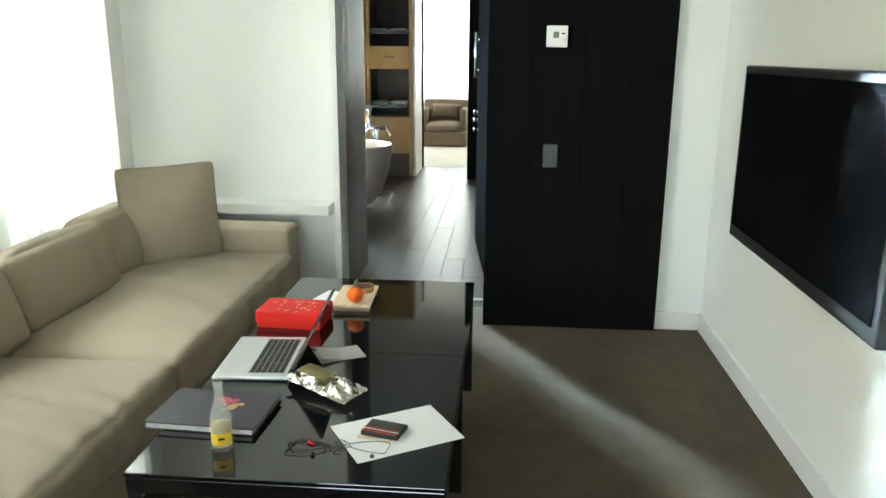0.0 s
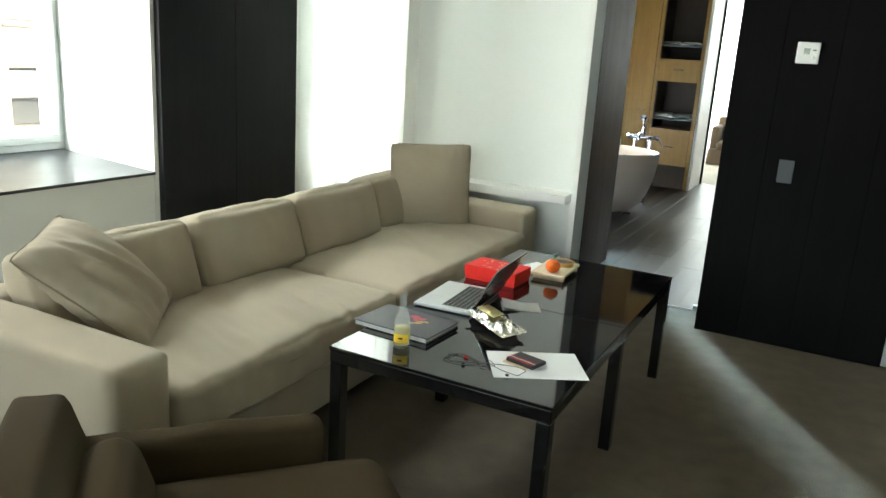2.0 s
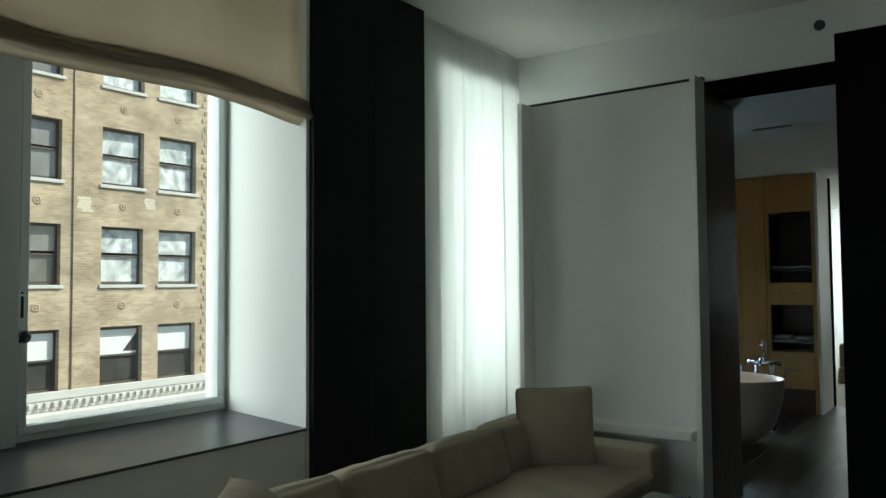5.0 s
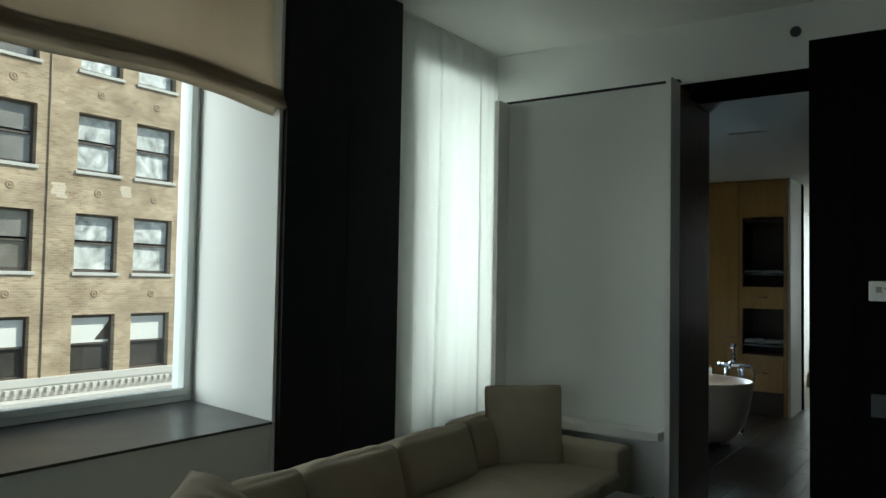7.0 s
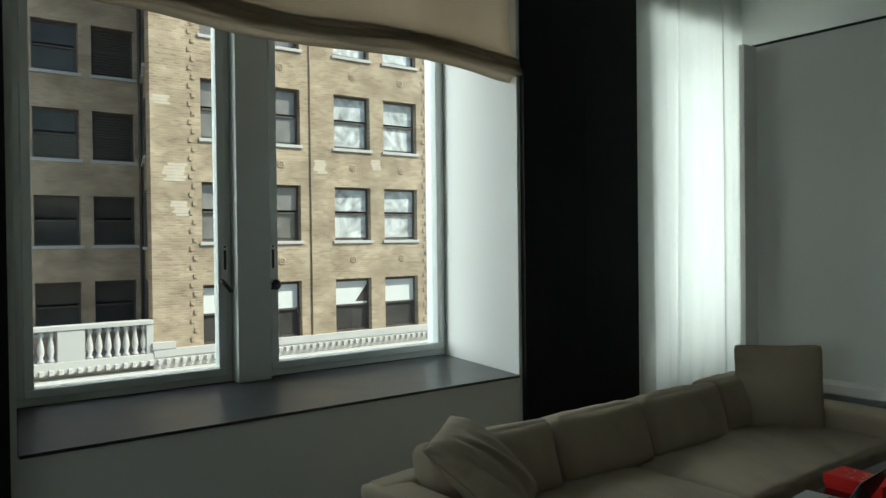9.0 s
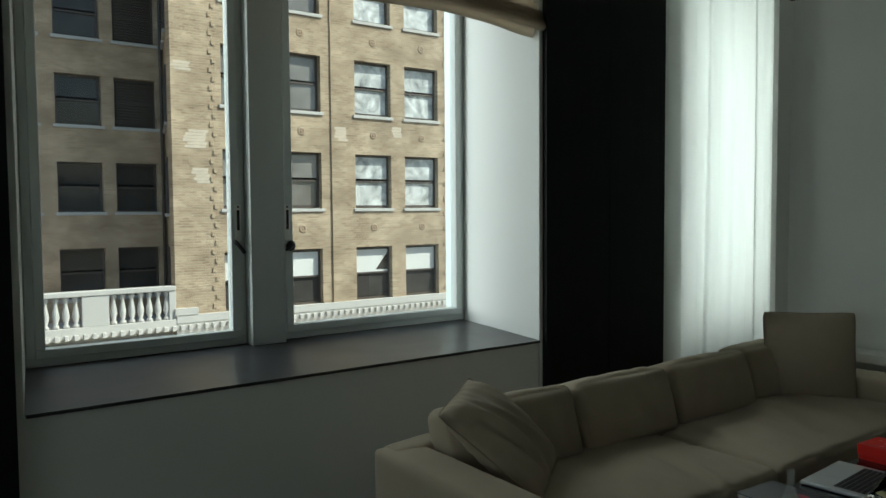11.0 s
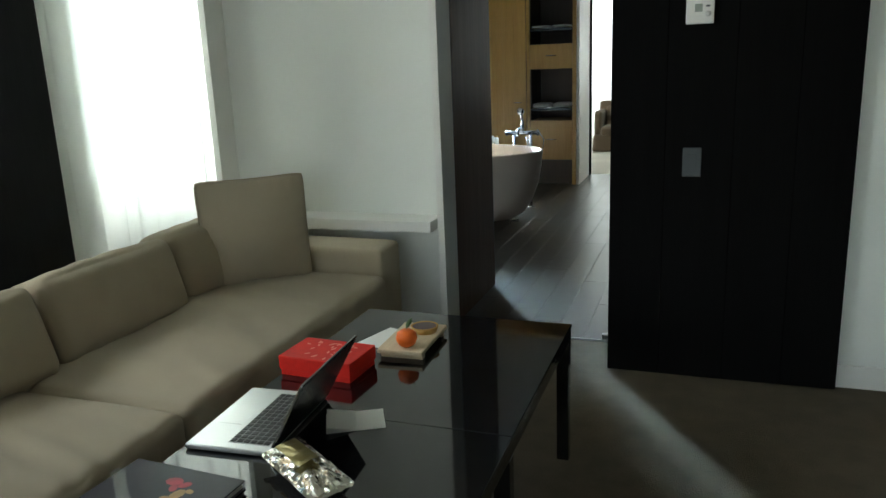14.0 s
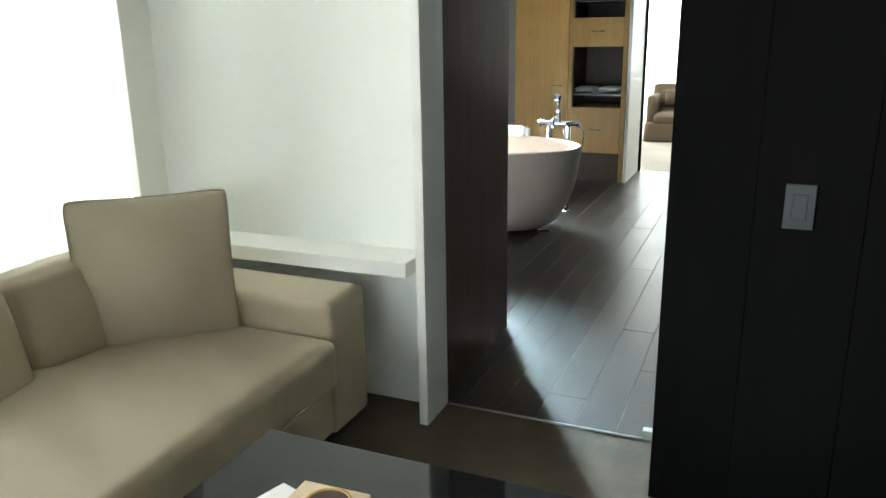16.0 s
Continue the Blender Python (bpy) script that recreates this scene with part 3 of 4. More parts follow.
        rows.append(row)
    for a, b in zip(rows, rows[1:]):
        for j in range(len(prof) - 1):
            bm.faces.new((a[j], a[j + 1], b[j + 1], b[j]))
    return bm


bl = thing("roman_blind", "raised beige linen blind gathered in soft folds", "blind")
cloth = part("cloth", blind(-0.08, 2.492, XW - 0.10, CEIL_Z - 0.03), BLIND, bl, "", True)
so = cloth.modifiers.new("thickness", "SOLIDIFY")
so.thickness = 0.003
part("head_rail", box(XW - 0.13, XW - 0.07, -0.08, 2.47, CEIL_Z - 0.045, CEIL_Z - 0.002, 0.004), TRIM, bl)


def drape(y0, y1, x, z0, z1, waves, depth, seed, axis="y", lap=0.0):
    bm = bmesh.new()
    n, m = waves * 20, 14
    rows = []
    for j in range(m + 1):
        z = z1 + (z0 - z1) * j / m
        amp = depth * (0.45 + 0.55 * j / m)
        row = []
        for i in range(n + 1):
            f = i / n
            ph = 2 * math.pi * (waves * f + 0.35 * noise.noise(Vector((f * 3 + seed, z * 0.25, 0))))
            off = amp * (math.sin(ph) + 0.35 * math.sin(2.3 * ph + seed))
            tuck = lap * (0.7 + 0.6 * noise.noise(Vector((f * 5, seed, z * 0.2)))) * math.sin(2 * ph) * min(1.0, 12 * f, 12 * (1 - f))
            a = y0 + (y1 - y0) * f - tuck
            row.append(bm.verts.new((x + off, a, z) if axis == "y" else (a, x + off, z)))
        rows.append(row)
    for a, b in zip(rows, rows[1:]):
        for i in range(n):
            bm.faces.new((a[i], a[i + 1], b[i + 1], b[i]))
    return bm


sc = thing("sheer_curtain", "white sheer curtain hanging from the ceiling before a bright window", "curtain")
part("cloth", drape(3.545, 4.925, XW - 0.045, 0.02, CEIL_Z - 0.01, 5, 0.022, 2.0, "y", 0.030), SHEER, sc, "", True)
part("track", box(XW - 0.065, XW - 0.025, 3.545, 4.925, CEIL_Z - 0.012, CEIL_Z - 0.001), TRIM, sc)

# floating shelf behind the sofa
single("wall_shelf", box(-1.655, -0.455, 4.29, YN, 0.575, 0.632, 0.004), TRIM, "thick white floating shelf on the wall panel", "shelf")

# smoke detector on the header
sd = thing("smoke_detector", "small round grey detector on the header wall", "detector")
part("body", lathe([(0, 0.028), (0.028, 0.026), (0.034, 0.012), (0.036, 0)], 18), GREYP, sd, "", True, pose(0.24, 4.93, 3.26, 90, 0, 0))

# ---------------------------------------------------------------- bathroom and bedroom beyond
structure("wall_bath_divider", box(-3.05, -0.605, 5.065, 5.15, 0, BATH_Z), BATHDARK, "darkened unseen wall between bathroom and sitting room", "wall")
structure("bath_partition", box(-0.60, -0.432, 4.507, 5.36, 0, BATH_Z + 0.04), BROWNWOOD, "dark walnut veneered partition at the doorway", "partition")
structure("bath_ceiling", box(-3.2, 2.2, 5.065, 10.3, BATH_Z, BATH_Z + 0.15), CEIL, "white bathroom ceiling", "ceiling")
structure("wall_bath_east", box(0.45, 0.60, 4.505, 9.2, 0, BATH_Z + 0.04), BLACKWOOD, "black stained wall of the passage", "wall")
structure("wall_bath_stub", box(0.09, 0.52, 9.2, 9.40, 0, BATH_Z), BLACKWOOD, "black stained door pier between bathroom and bedroom", "wall")
structure("wall_bath_west_low", box(-3.2, -3.05, 5.07, 10.2, 0, 0.6), BATHDARK, "darkened unseen wall under the bathroom window", "wall")
structure("wall_bath_west_high", box(-3.2, -3.05, 5.07, 10.2, 2.6, BATH_Z), BATHDARK, "darkened unseen wall over the bathroom window", "wall")
structure("wall_bath_west_a", box(-3.2, -3.05, 5.07, 9.2, 0.6, 2.6), BATHDARK, "darkened unseen wall beside the bathroom window", "wall")
structure("wall_bath_west_b", box(-3.2, -3.05, 10.12, 10.2, 0.6, 2.6), BATHDARK, "darkened unseen wall beside the bathroom window", "wall")
structure("wall_bath_north", box(-3.05, -1.69, 10.12, 10.2, 0, BATH_Z), BATHDARK, "darkened unseen wall behind the oak cupboards", "wall")

structure("bedroom_floor", box(-3.2, 2.6, 10.2, 15.0, -0.12, 0.0), CREAM, "pale cream bedroom carpet", "floor")
structure("bedroom_ceiling", box(-3.2, 2.6, 10.3, 15.1, BATH_Z, BATH_Z + 0.15), CEIL, "white bedroom ceiling", "ceiling")
structure("bedroom_wall_east", box(2.45, 2.6, 9.4, 15.0, 0, BATH_Z), WALL, "white bedroom wall", "wall")
structure("bedroom_wall_west", box(-3.2, -3.05, 10.2, 11.1, 0, BATH_Z), WALL, "white bedroom wall", "wall")
structure("bedroom_wall_west_b", box(-3.2, -3.05, 13.3, 15.0, 0, BATH_Z), WALL, "white bedroom wall", "wall")
structure("bedroom_wall_north", box(-3.2, 2.6, 14.85, 15.0, 0, BATH_Z), WALL, "white bedroom wall behind the curtain", "wall")
structure("bedroom_wall_south", box(0.52, 2.45, 9.2, 9.40, 0, BATH_Z), WALL, "white bedroom wall", "wall")
structure("bath_floor_bed", box(-3.2, 0.60, 4.50, 10.2, -0.12, -0.0025), GROUT, "pale grout bed under the dark stone planks", "floor")
fc = thing("bedroom_curtain", "full-width white sheer curtain glowing with daylight", "curtain")
part("cloth", drape(-2.6, 1.8, 14.35, 0.02, BATH_Z - 0.02, 26, 0.025, 5.0, "x"), SHEER, fc, "", True)

# black door open along the passage, with its pull and locks
door = thing("door_1", "tall black stained door standing open along the passage wall", "door", pose(0.426, 4.95, 0, 0, 0, 95.6), kind="structure")
part("leaf", box(0, 1.17, -0.045, 0, 0.01, 2.55, 0.003), BLACKWOOD, door)
hd = part("door_handle", tube([(0.673, 0.045, 1.31), (0.673, 0.045, 1.615)], 0.0125, sides=12), CHROME, door, "long chrome pull handle", True)
for z in (1.36, 1.565):
    part("post", tube([(0.673, 0, z), (0.673, 0.045, z)], 0.008, sides=8), CHROME, hd, "", True)
for x, z in ((1.10, 1.035), (1.12, 0.975), (1.09, 0.905)):
    part("lock_knob", lathe([(0, 0.035), (0.016, 0.033), (0.018, 0.02), (0.009, 0.012), (0.014, 0)], 14), CHROME, door, "chrome lock knob", True, pose(x, 0.0, z, -90, 0, 0))
single("floor_guide", box(0.36, 0.425, 4.512, 4.545, 0, 0.03, 0.004), STEEL, "small steel door guide at the carpet's edge", "door guide")
structure("threshold", box(-0.385, 0.43, 4.497, 4.507, -0.004, 0.006, 0.002), STEEL, "thin metal strip between carpet and stone planks", "threshold")

# oak cupboard wall
def pull_bar(parent, x, y, z, w):
    p = part("handle", tube([(x - w / 2, y + 0.002, z), (x - w / 2, y - 0.028, z), (x + w / 2, y - 0.028, z), (x + w / 2, y + 0.002, z)], 0.006, sides=8), CHROME, parent, "chrome bar handle", True)
    return p


CF, CB = 9.35, 9.93
tower = thing("oak_shelf_tower", "tall honey oak shelf tower with dark niches and two drawers", "cabinet")
XA, XB = -1.14, -0.585
part("side_panel", box(XA, XA + 0.035, CF, CB, 0, BATH_Z - 0.01, 0.002), OAK, tower)
part("side_panel", box(XB - 0.04, XB, CF - 0.01, CB + 0.27, 0, BATH_Z - 0.01, 0.002), OAK, tower)
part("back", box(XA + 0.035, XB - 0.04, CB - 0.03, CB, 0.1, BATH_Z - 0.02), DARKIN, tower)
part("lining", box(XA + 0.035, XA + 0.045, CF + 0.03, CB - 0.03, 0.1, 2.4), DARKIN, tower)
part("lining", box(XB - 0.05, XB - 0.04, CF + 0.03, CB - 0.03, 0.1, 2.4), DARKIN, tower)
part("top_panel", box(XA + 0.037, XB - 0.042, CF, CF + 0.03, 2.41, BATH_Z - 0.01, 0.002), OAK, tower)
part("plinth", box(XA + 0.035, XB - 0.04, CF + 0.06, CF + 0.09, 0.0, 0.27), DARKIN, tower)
for z0, z1 in ((0.285, 0.725), (1.29, 1.555)):
    d = part("drawer", box(XA + 0.039, XB - 0.044, CF - 0.004, CF + 0.45, z0, z1, 0.002), OAK, tower)
    pull_bar(d, (XA + XB) / 2, CF - 0.004, (z0 + z1) / 2 + 0.01, 0.11)
for z in (0.845, 1.71, 2.38):
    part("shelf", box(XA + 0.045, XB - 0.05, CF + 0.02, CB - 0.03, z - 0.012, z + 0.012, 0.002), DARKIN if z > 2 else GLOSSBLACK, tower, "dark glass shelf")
for z in (0.857, 1.722):
    part("rail", tube([(XA + 0.05, CF + 0.03, z + 0.006), (XB - 0.055, CF + 0.03, z + 0.006)], 0.008, sides=8), CHROME, tower, "chrome shelf rail", True)
for z, h in ((0.857, 0.05), (1.722, 0.04)):
    for dx in (0.13, 0.36):
        single("folded_towel", cushion(0.19, 0.3, h, 0.02, wrinkle=0.004, seed=dx, cuts=4), TOWEL, "folded white towel on a cabinet shelf", "towel", pose(XA + dx, CF + 0.24, z + h / 2 + 0.001), True)
for a, b in ((-1.68, -1.145),):
    cup = thing("oak_cupboard", "tall honey oak cupboard with a plain closed door", "cabinet")
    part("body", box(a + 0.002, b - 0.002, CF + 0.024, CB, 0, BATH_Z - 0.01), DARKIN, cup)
    d = part("door", box(a + 0.003, b - 0.003, CF + 0.006, CF + 0.022, 0.02, BATH_Z - 0.015, 0.002), OAK, cup)
    for k in range(4):
        bw = (b - a - 0.006) / 4
        part("board", box(a + 0.003 + k * bw, a + 0.003 + (k + 1) * bw - 0.003, CF, CF + 0.0055, 0.02, BATH_Z - 0.015, 0.0015, 1), OAK, d)
    pull_bar(d, b - 0.10, CF, 0.93, 0.09)
structure("door_jamb", box(XB + 0.003, XB + 0.033, 9.36, 10.2, 0, BATH_Z), TRIM, "white door jamb beside the oak tower", "jamb")
structure("door_stop", box(XB + 0.033, XB + 0.048, 10.10, 10.2, 0, BATH_Z), BLACKWOOD, "thin dark door stop", "jamb")

# bath tub: egg-shaped, free standing
tub = thing("bath_tub", "freestanding pale stone bath tub with a flared rim", "bathtub", pose(-1.27, 7.35, 0))
prof_o = [(0.0, 0.02), (0.50, 0.02), (0.60, 0.03), (0.70, 0.08), (0.79, 0.19), (0.855, 0.34), (0.89, 0.50), (0.905, 0.61), (0.905, 0.622), (0.89, 0.628), (0.872, 0.62), (0.85, 0.50), (0.80, 0.34), (0.70, 0.19), (0.5, 0.12), (0.0, 0.11)]
part("shell", lathe([(r * 0.80, z) for r, z in prof_o], 48, sx=1.0, sy=0.69), TUBM, tub, "", True)
part("overflow", lathe([(0, 0.006), (0.024, 0.005), (0.028, 0)], 16), CHROME, tub, "chrome overflow cap", True, pose(0.60, 0.10, 0.53, 0, -72, 0))
part("drain_foot", tube([(0.47, -0.16, 0.0), (0.47, -0.16, 0.03), (0.55, -0.16, 0.03)], 0.012, sides=8), CHROME, tub, "", True)
ft = thing("tub_faucet", "floor-standing chrome tub faucet with cross handles", "faucet", pose(-0.87, 7.98, 0))
for dx in (-0.08, 0.08):
    part("riser", tube([(dx, 0, 0), (dx, 0, 0.70)], 0.015, sides=10), CHROME, ft, "", True)
    part("flange", lathe([(0.035, 0), (0.035, 0.008), (0.018, 0.014)], 16), CHROME, ft, "", True, pose(dx, 0, 0))
    for a in (0, 90):
        c, s = math.cos(radians(a)), math.sin(radians(a))
        part("cross_handle", tube([(dx * 1.9, -0.03 * c, 0.72 - 0.03 * s), (dx * 1.9, 0.03 * c, 0.72 + 0.03 * s)], 0.009, sides=8), CHROME, ft, "", True)
part("bridge", tube([(-0.17, 0, 0.72), (0.17, 0, 0.72)], 0.02, sides=10), CHROME, ft, "", True)
part("column", tube([(0, 0, 0.70), (0, 0, 0.84)], 0.016, sides=10), CHROME, ft, "", True)
part("spout", tube([(0, 0, 0.72), (0, -0.06, 0.77), (0, -0.14, 0.775), (0, -0.19, 0.74), (0, -0.20, 0.70)], 0.015, sides=10), CHROME, ft, "", True)
part("hand_shower", tube([(0.0, 0.0, 0.83), (0.0, -0.03, 0.87), (0.0, -0.05, 0.93)], 0.015, sides=10), CHROME, ft, "", True)
part("shower_head", lathe([(0, 0.03), (0.03, 0.028), (0.036, 0.0), (0, -0.004)], 16), CHROME, ft, "", True, pose(0, -0.055, 0.92, 70, 0, 0))
part("hose", tube([(0.05, 0, 0.71), (0.17, -0.04, 0.73), (0.22, -0.05, 0.66), (0.20, -0.04, 0.52), (0.12, -0.02, 0.45), (0.07, 0, 0.5), (0.04, 0, 0.68)], 0.007, sides=8), CHROME, ft, "", True)
single("rolled_towel", cushion(0.30, 0.12, 0.08, 0.038, wrinkle=0.006, cuts=6), TOWEL, "rolled white towel on the tub rim", "towel", pose(-1.25, 7.83, 0.667, 0, 0, -8), True)
bt = thing("bath_bottle", "small white toiletry bottle on the tub rim", "bottle", pose(-1.08, 7.815, 0.628))
part("body", lathe([(0, 0), (0.02, 0), (0.021, 0.005), (0.02, 0.06), (0.01, 0.068)], 14), WHITEP, bt, "", True)
part("cap", lathe([(0.011, 0.066), (0.011, 0.085), (0, 0.086)], 12), CRUST, bt, "amber cap", True)
structure("ceiling_slot", box(-0.52, -0.2, 6.27, 6.33, BATH_Z - 0.006, BATH_Z + 0.001), STEEL, "narrow grey air slot in the bathroom ceiling", "vent")


# ---------------------------------------------------------------- armchairs
def armchair(m, cloth, label, w, d, over, back):
    """w: width over the arms; d: depth of the arms; over: the seat's reach past them; back: the backrest's height."""
    c = thing("armchair", label, "armchair", m, "armchairs")
    aw, ah = 0.105, back - 0.125
    inner = w - 2 * aw
    skirt = cushion(w - 0.01, d + over, 0.25, 0.03, (0.004, 0.004, 0), 0.004, 7.0, 8)
    for v in skirt.verts:
        k = 1 + 0.05 * (0.125 - v.co.z) / 0.25
        v.co.x, v.co.y = v.co.x * k, v.co.y * k
    part("seat_base", skirt, cloth, c, "", True, pose(0, over / 2, 0.127))
    part("seat_cushion", cushion(inner - 0.006, d + over - 0.10, 0.13, 0.05, (0, 0.012, 0.018), 0.010, 1.0, 12), cloth, c, "", True, pose(0, over / 2 + 0.055, 0.305))
    for sx in (-1, 1):
        part("arm", cushion(aw, d - 0.02, ah - 0.12, 0.032, (0.008, 0.004, 0.006), 0.006, sx * 2.0, 12), cloth, c, "", True, pose(sx * (w - aw) / 2, 0.01, 0.12 + (ah - 0.12) / 2))
    rest = cushion(w - 0.004, 0.13, back - 0.1, 0.03, (0.004, 0.008, 0.006), 0.006, 3.0, 12)
    for v in rest.verts:
        f = (v.co.z + (back - 0.1) / 2) / (back - 0.1)
        if v.co.y > 0:
            v.co.y += 0.15 * max(0.0, 1 - f) ** 1.2
        v.co.y -= 0.02 * f
    part("backrest", rest, cloth, c, "", True, pose(0, -d / 2 - 0.01, 0.1 + (back - 0.1) / 2))
    part("back_cushion", cushion(inner - 0.02, 0.12, back - 0.34, 0.05, (0, 0.025, 0.01), 0.016, 4.0, 12), cloth, c, "", True, pose(0, -d / 2 + 0.15, 0.27 + (back - 0.34) / 2, 14, 0, 0))
    return c


armchair(pose(-0.155, 0.95, 0, 0, 0, -42), BROWNCLOTH, "brown upholstered armchair turned toward the coffee table", 0.62, 0.66, 0.14, 0.585)
armchair(pose(-0.47, 12.9, 0, 0, 0, 180), TANCLOTH, "tan upholstered armchair before the bedroom curtain", 0.76, 0.62, 0.16, 0.72)
single("lumbar_pillow", pillow(0.40, 0.22, 0.12, 9.0, 10), TANCLOTH, "small tan lumbar pillow in the bedroom armchair", "pillow", pose(-0.47, 12.98, 0.54, -14, 0, 0), True)

# ---------------------------------------------------------------- sofa
sofa = thing("sofa", "long low taupe sofa with loose cushions and block arms", "sofa")
SX0, SX1 = -1.56, -0.62
part("base", box(SX0 + 0.02, SX1 - 0.022, 1.13, 4.28, 0.05, 0.228, 0.012, 3), SOFA, sofa, "", True)
part("back_frame", cushion(0.16, 3.10, 0.52, 0.05, (0, 0, 0.006), 0.004, 2.0, 10), SOFA, sofa, "", True, pose(SX0 + 0.09, 2.69, 0.31))
for nm, y, top, aw in (("near", 1.205, 0.55, 0.20), ("far", 4.18, 0.535, 0.25)):
    part("arm", cushion(SX1 - SX0 - 0.04, aw, top - 0.04, 0.022, (0.004, 0.004, 0.008), 0.004, y, 16), SOFA, sofa, "", True, pose((SX0 + SX1) / 2 + 0.008, y, 0.04 + (top - 0.04) / 2))
for i, (ya, yb) in enumerate(((1.31, 2.555), (2.565, 4.055))):
    seat = cushion(0.86, yb - ya, 0.185, 0.034, (0.008, 0.006, 0.030), 0.014, 5.0 * i + 1, 60)
    for v in seat.verts:
        if v.co.z > 0.03:
            x, y = v.co.x, v.co.y
            pull = max(0.0, min(1.0, (x + 0.15) / 0.4)) * (0.35 + 0.65 * max(0.0, 1 - abs(y - 0.15) / 0.45))
            v.co.z += (0.018, 0.004)[i] * pull * noise.noise(Vector((x * 2.5 + 3 * i, y * 21 + 5 * x, 0.3)))
    sc_part = part("seat_cushion", seat, SOFA, sofa, "", True, pose(-1.03, (ya + yb) / 2, 0.325))
    hw, hl = 0.43, (yb - ya) / 2
    part("seam", tube([(hw - 0.006, -hl + 0.03, -0.062), (hw + 0.003, -hl / 2, -0.064), (hw + 0.005, 0, -0.064), (hw + 0.003, hl / 2, -0.064), (hw - 0.006, hl - 0.03, -0.062)], 0.0035, sides=6), PIPING, sc_part, "", True)
for i, (ya, yb) in enumerate(((1.32, 2.035), (2.045, 2.715), (2.725, 3.425), (3.435, 4.045))):
    part("back_cushion", cushion(0.20, yb - ya - 0.012, 0.33, 0.045, (0.04, 0.004, 0.012), 0.011, 3.0 * i, 26), SOFA, sofa, "", True, pose((-1.35, -1.35, -1.36, -1.41)[i], (ya + yb) / 2, 0.545, 0, (-17, -17, -16, -12)[i], 0))
for x in (SX0 + 0.08, SX1 - 0.14):
    for y in (1.2, 2.7, 4.2):
        part("leg", box(x - 0.03, x + 0.03, y - 0.03, y + 0.03, 0, 0.055, 0.004), BLACKWOOD, sofa)


def throw(m, w, h, t, seed, label, crease):
    p = thing("throw_pillow", label, "pillow", m, "throw pillows")
    part("cover", pillow(w, h, t, seed, 40, crease, (15.0, 2.0) if crease > 0.01 else (7.0, 5.0)), PILLOW, p, "", True)
    ring = []
    n = 26
    for k in range(4 * n):
        s, f = divmod(k, n)
        a = 2 * f / n - 1
        u, v = ((a, -1), (1, a), (-a, 1), (-1, -a))[s]
        q = 0.035 * (u * v) ** 8
        ring.append((u * w / 2 * (1 - 0.034 * (1 - v * v) - q), 0, v * h / 2 * (1 - 0.034 * (1 - u * u) - q)))
    part("piping", tube(ring, 0.0032, True, 6), PIPING, p, "dark piping along the seam", True)
    return p


throw(pose(-1.18, 3.86, 0.645, -6, 0, 45), 0.515, 0.535, 0.20, 1.0, "square taupe throw pillow standing upright in the sofa corner", 0.008)
LEAN = Matrix.Translation((-1.215, 1.53, 0.60)) @ Matrix(((-0.618, -0.519, -0.584), (0.785, -0.342, -0.512), (0.067, -0.775, 0.618))).to_4x4()
throw(LEAN, 0.52, 0.52, 0.20, 6.0, "creased taupe throw pillow slumped against the sofa arm", 0.036)

# ---------------------------------------------------------------- coffee table and what lies on it
TX0, TX1, TY0, TY1, TZ = -0.355, 0.41, 1.71, 3.335, 0.50
table = thing("coffee_table", "long black coffee table with a glossy glass top and six legs", "table")
fr = box(TX0, TX1, TY0, TY0 + 0.04, TZ - 0.055, TZ - 0.012, 0.003)
box(TX0, TX1, TY1 - 0.04, TY1, TZ - 0.055, TZ - 0.012, 0.003, bm=fr)
box(TX0, TX0 + 0.04, TY0 + 0.04, TY1 - 0.04, TZ - 0.055, TZ - 0.012, 0.003, bm=fr)
box(TX1 - 0.04, TX1, TY0 + 0.04, TY1 - 0.04, TZ - 0.055, TZ - 0.012, 0.003, bm=fr)
part("apron", fr, LACQUER, table)
TM = 2.5
part("tabletop", box(TX0 - 0.002, TX1 + 0.002, TY0 - 0.002, TM - 0.001, TZ - 0.012, TZ, 0.002), BLACKGLASS, table)
part("tabletop", box(TX0 - 0.002, TX1 + 0.002, TM + 0.001, TY1 + 0.002, TZ - 0.012, TZ, 0.002), BLACKGLASS, table)
for x in (TX0, TX1 - 0.045):
    for y in (TY0, TM - 0.0225, TY1 - 0.045):
        part("leg", box(x + 0.001, x + 0.044, y + 0.001, y + 0.044, 0, TZ - 0.056, 0.003), LACQUER, table)

# laptop
lap = thing("laptop", "open silver laptop with black keys on the coffee table", "laptop", pose(-0.24, 2.405, TZ, 0, 0, -86))
part("base", box(-0.168, 0.168, -0.115, 0.115, 0.002, 0.016, 0.005, 3), ALU, lap)
part("keyboard_well", box(-0.14, 0.14, -0.01, 0.10, 0.0155, 0.0165), WELL, lap)
kb = mesh_of("key", box(-0.0075, 0.0075, -0.0075, 0.0075, 0, 0.0022, 0.001, 1), BLACKP)
for r in range(6):
    for c in range(14):
        k = new("key", kb)
        k.parent = lap
        k.location = (-0.1285 + c * 0.0198, 0.0 + r * 0.0182, 0.0165)
part("trackpad", box(-0.05, 0.05, -0.095, -0.025, 0.0158, 0.0166, 0.0004, 1), ALU, lap, "glass trackpad")
lid = part("lid", box(-0.168, 0.168, -0.004, 0.004, 0.0, 0.205, 0.003, 2), LIDDARK, lap, "", False, pose(0, 0.116, 0.014, -29, 0, 0))
part("screen", box(-0.158, 0.158, -0.0055, -0.0042, 0.012, 0.197), GLOSSBLACK, lid, "dark glossy screen")

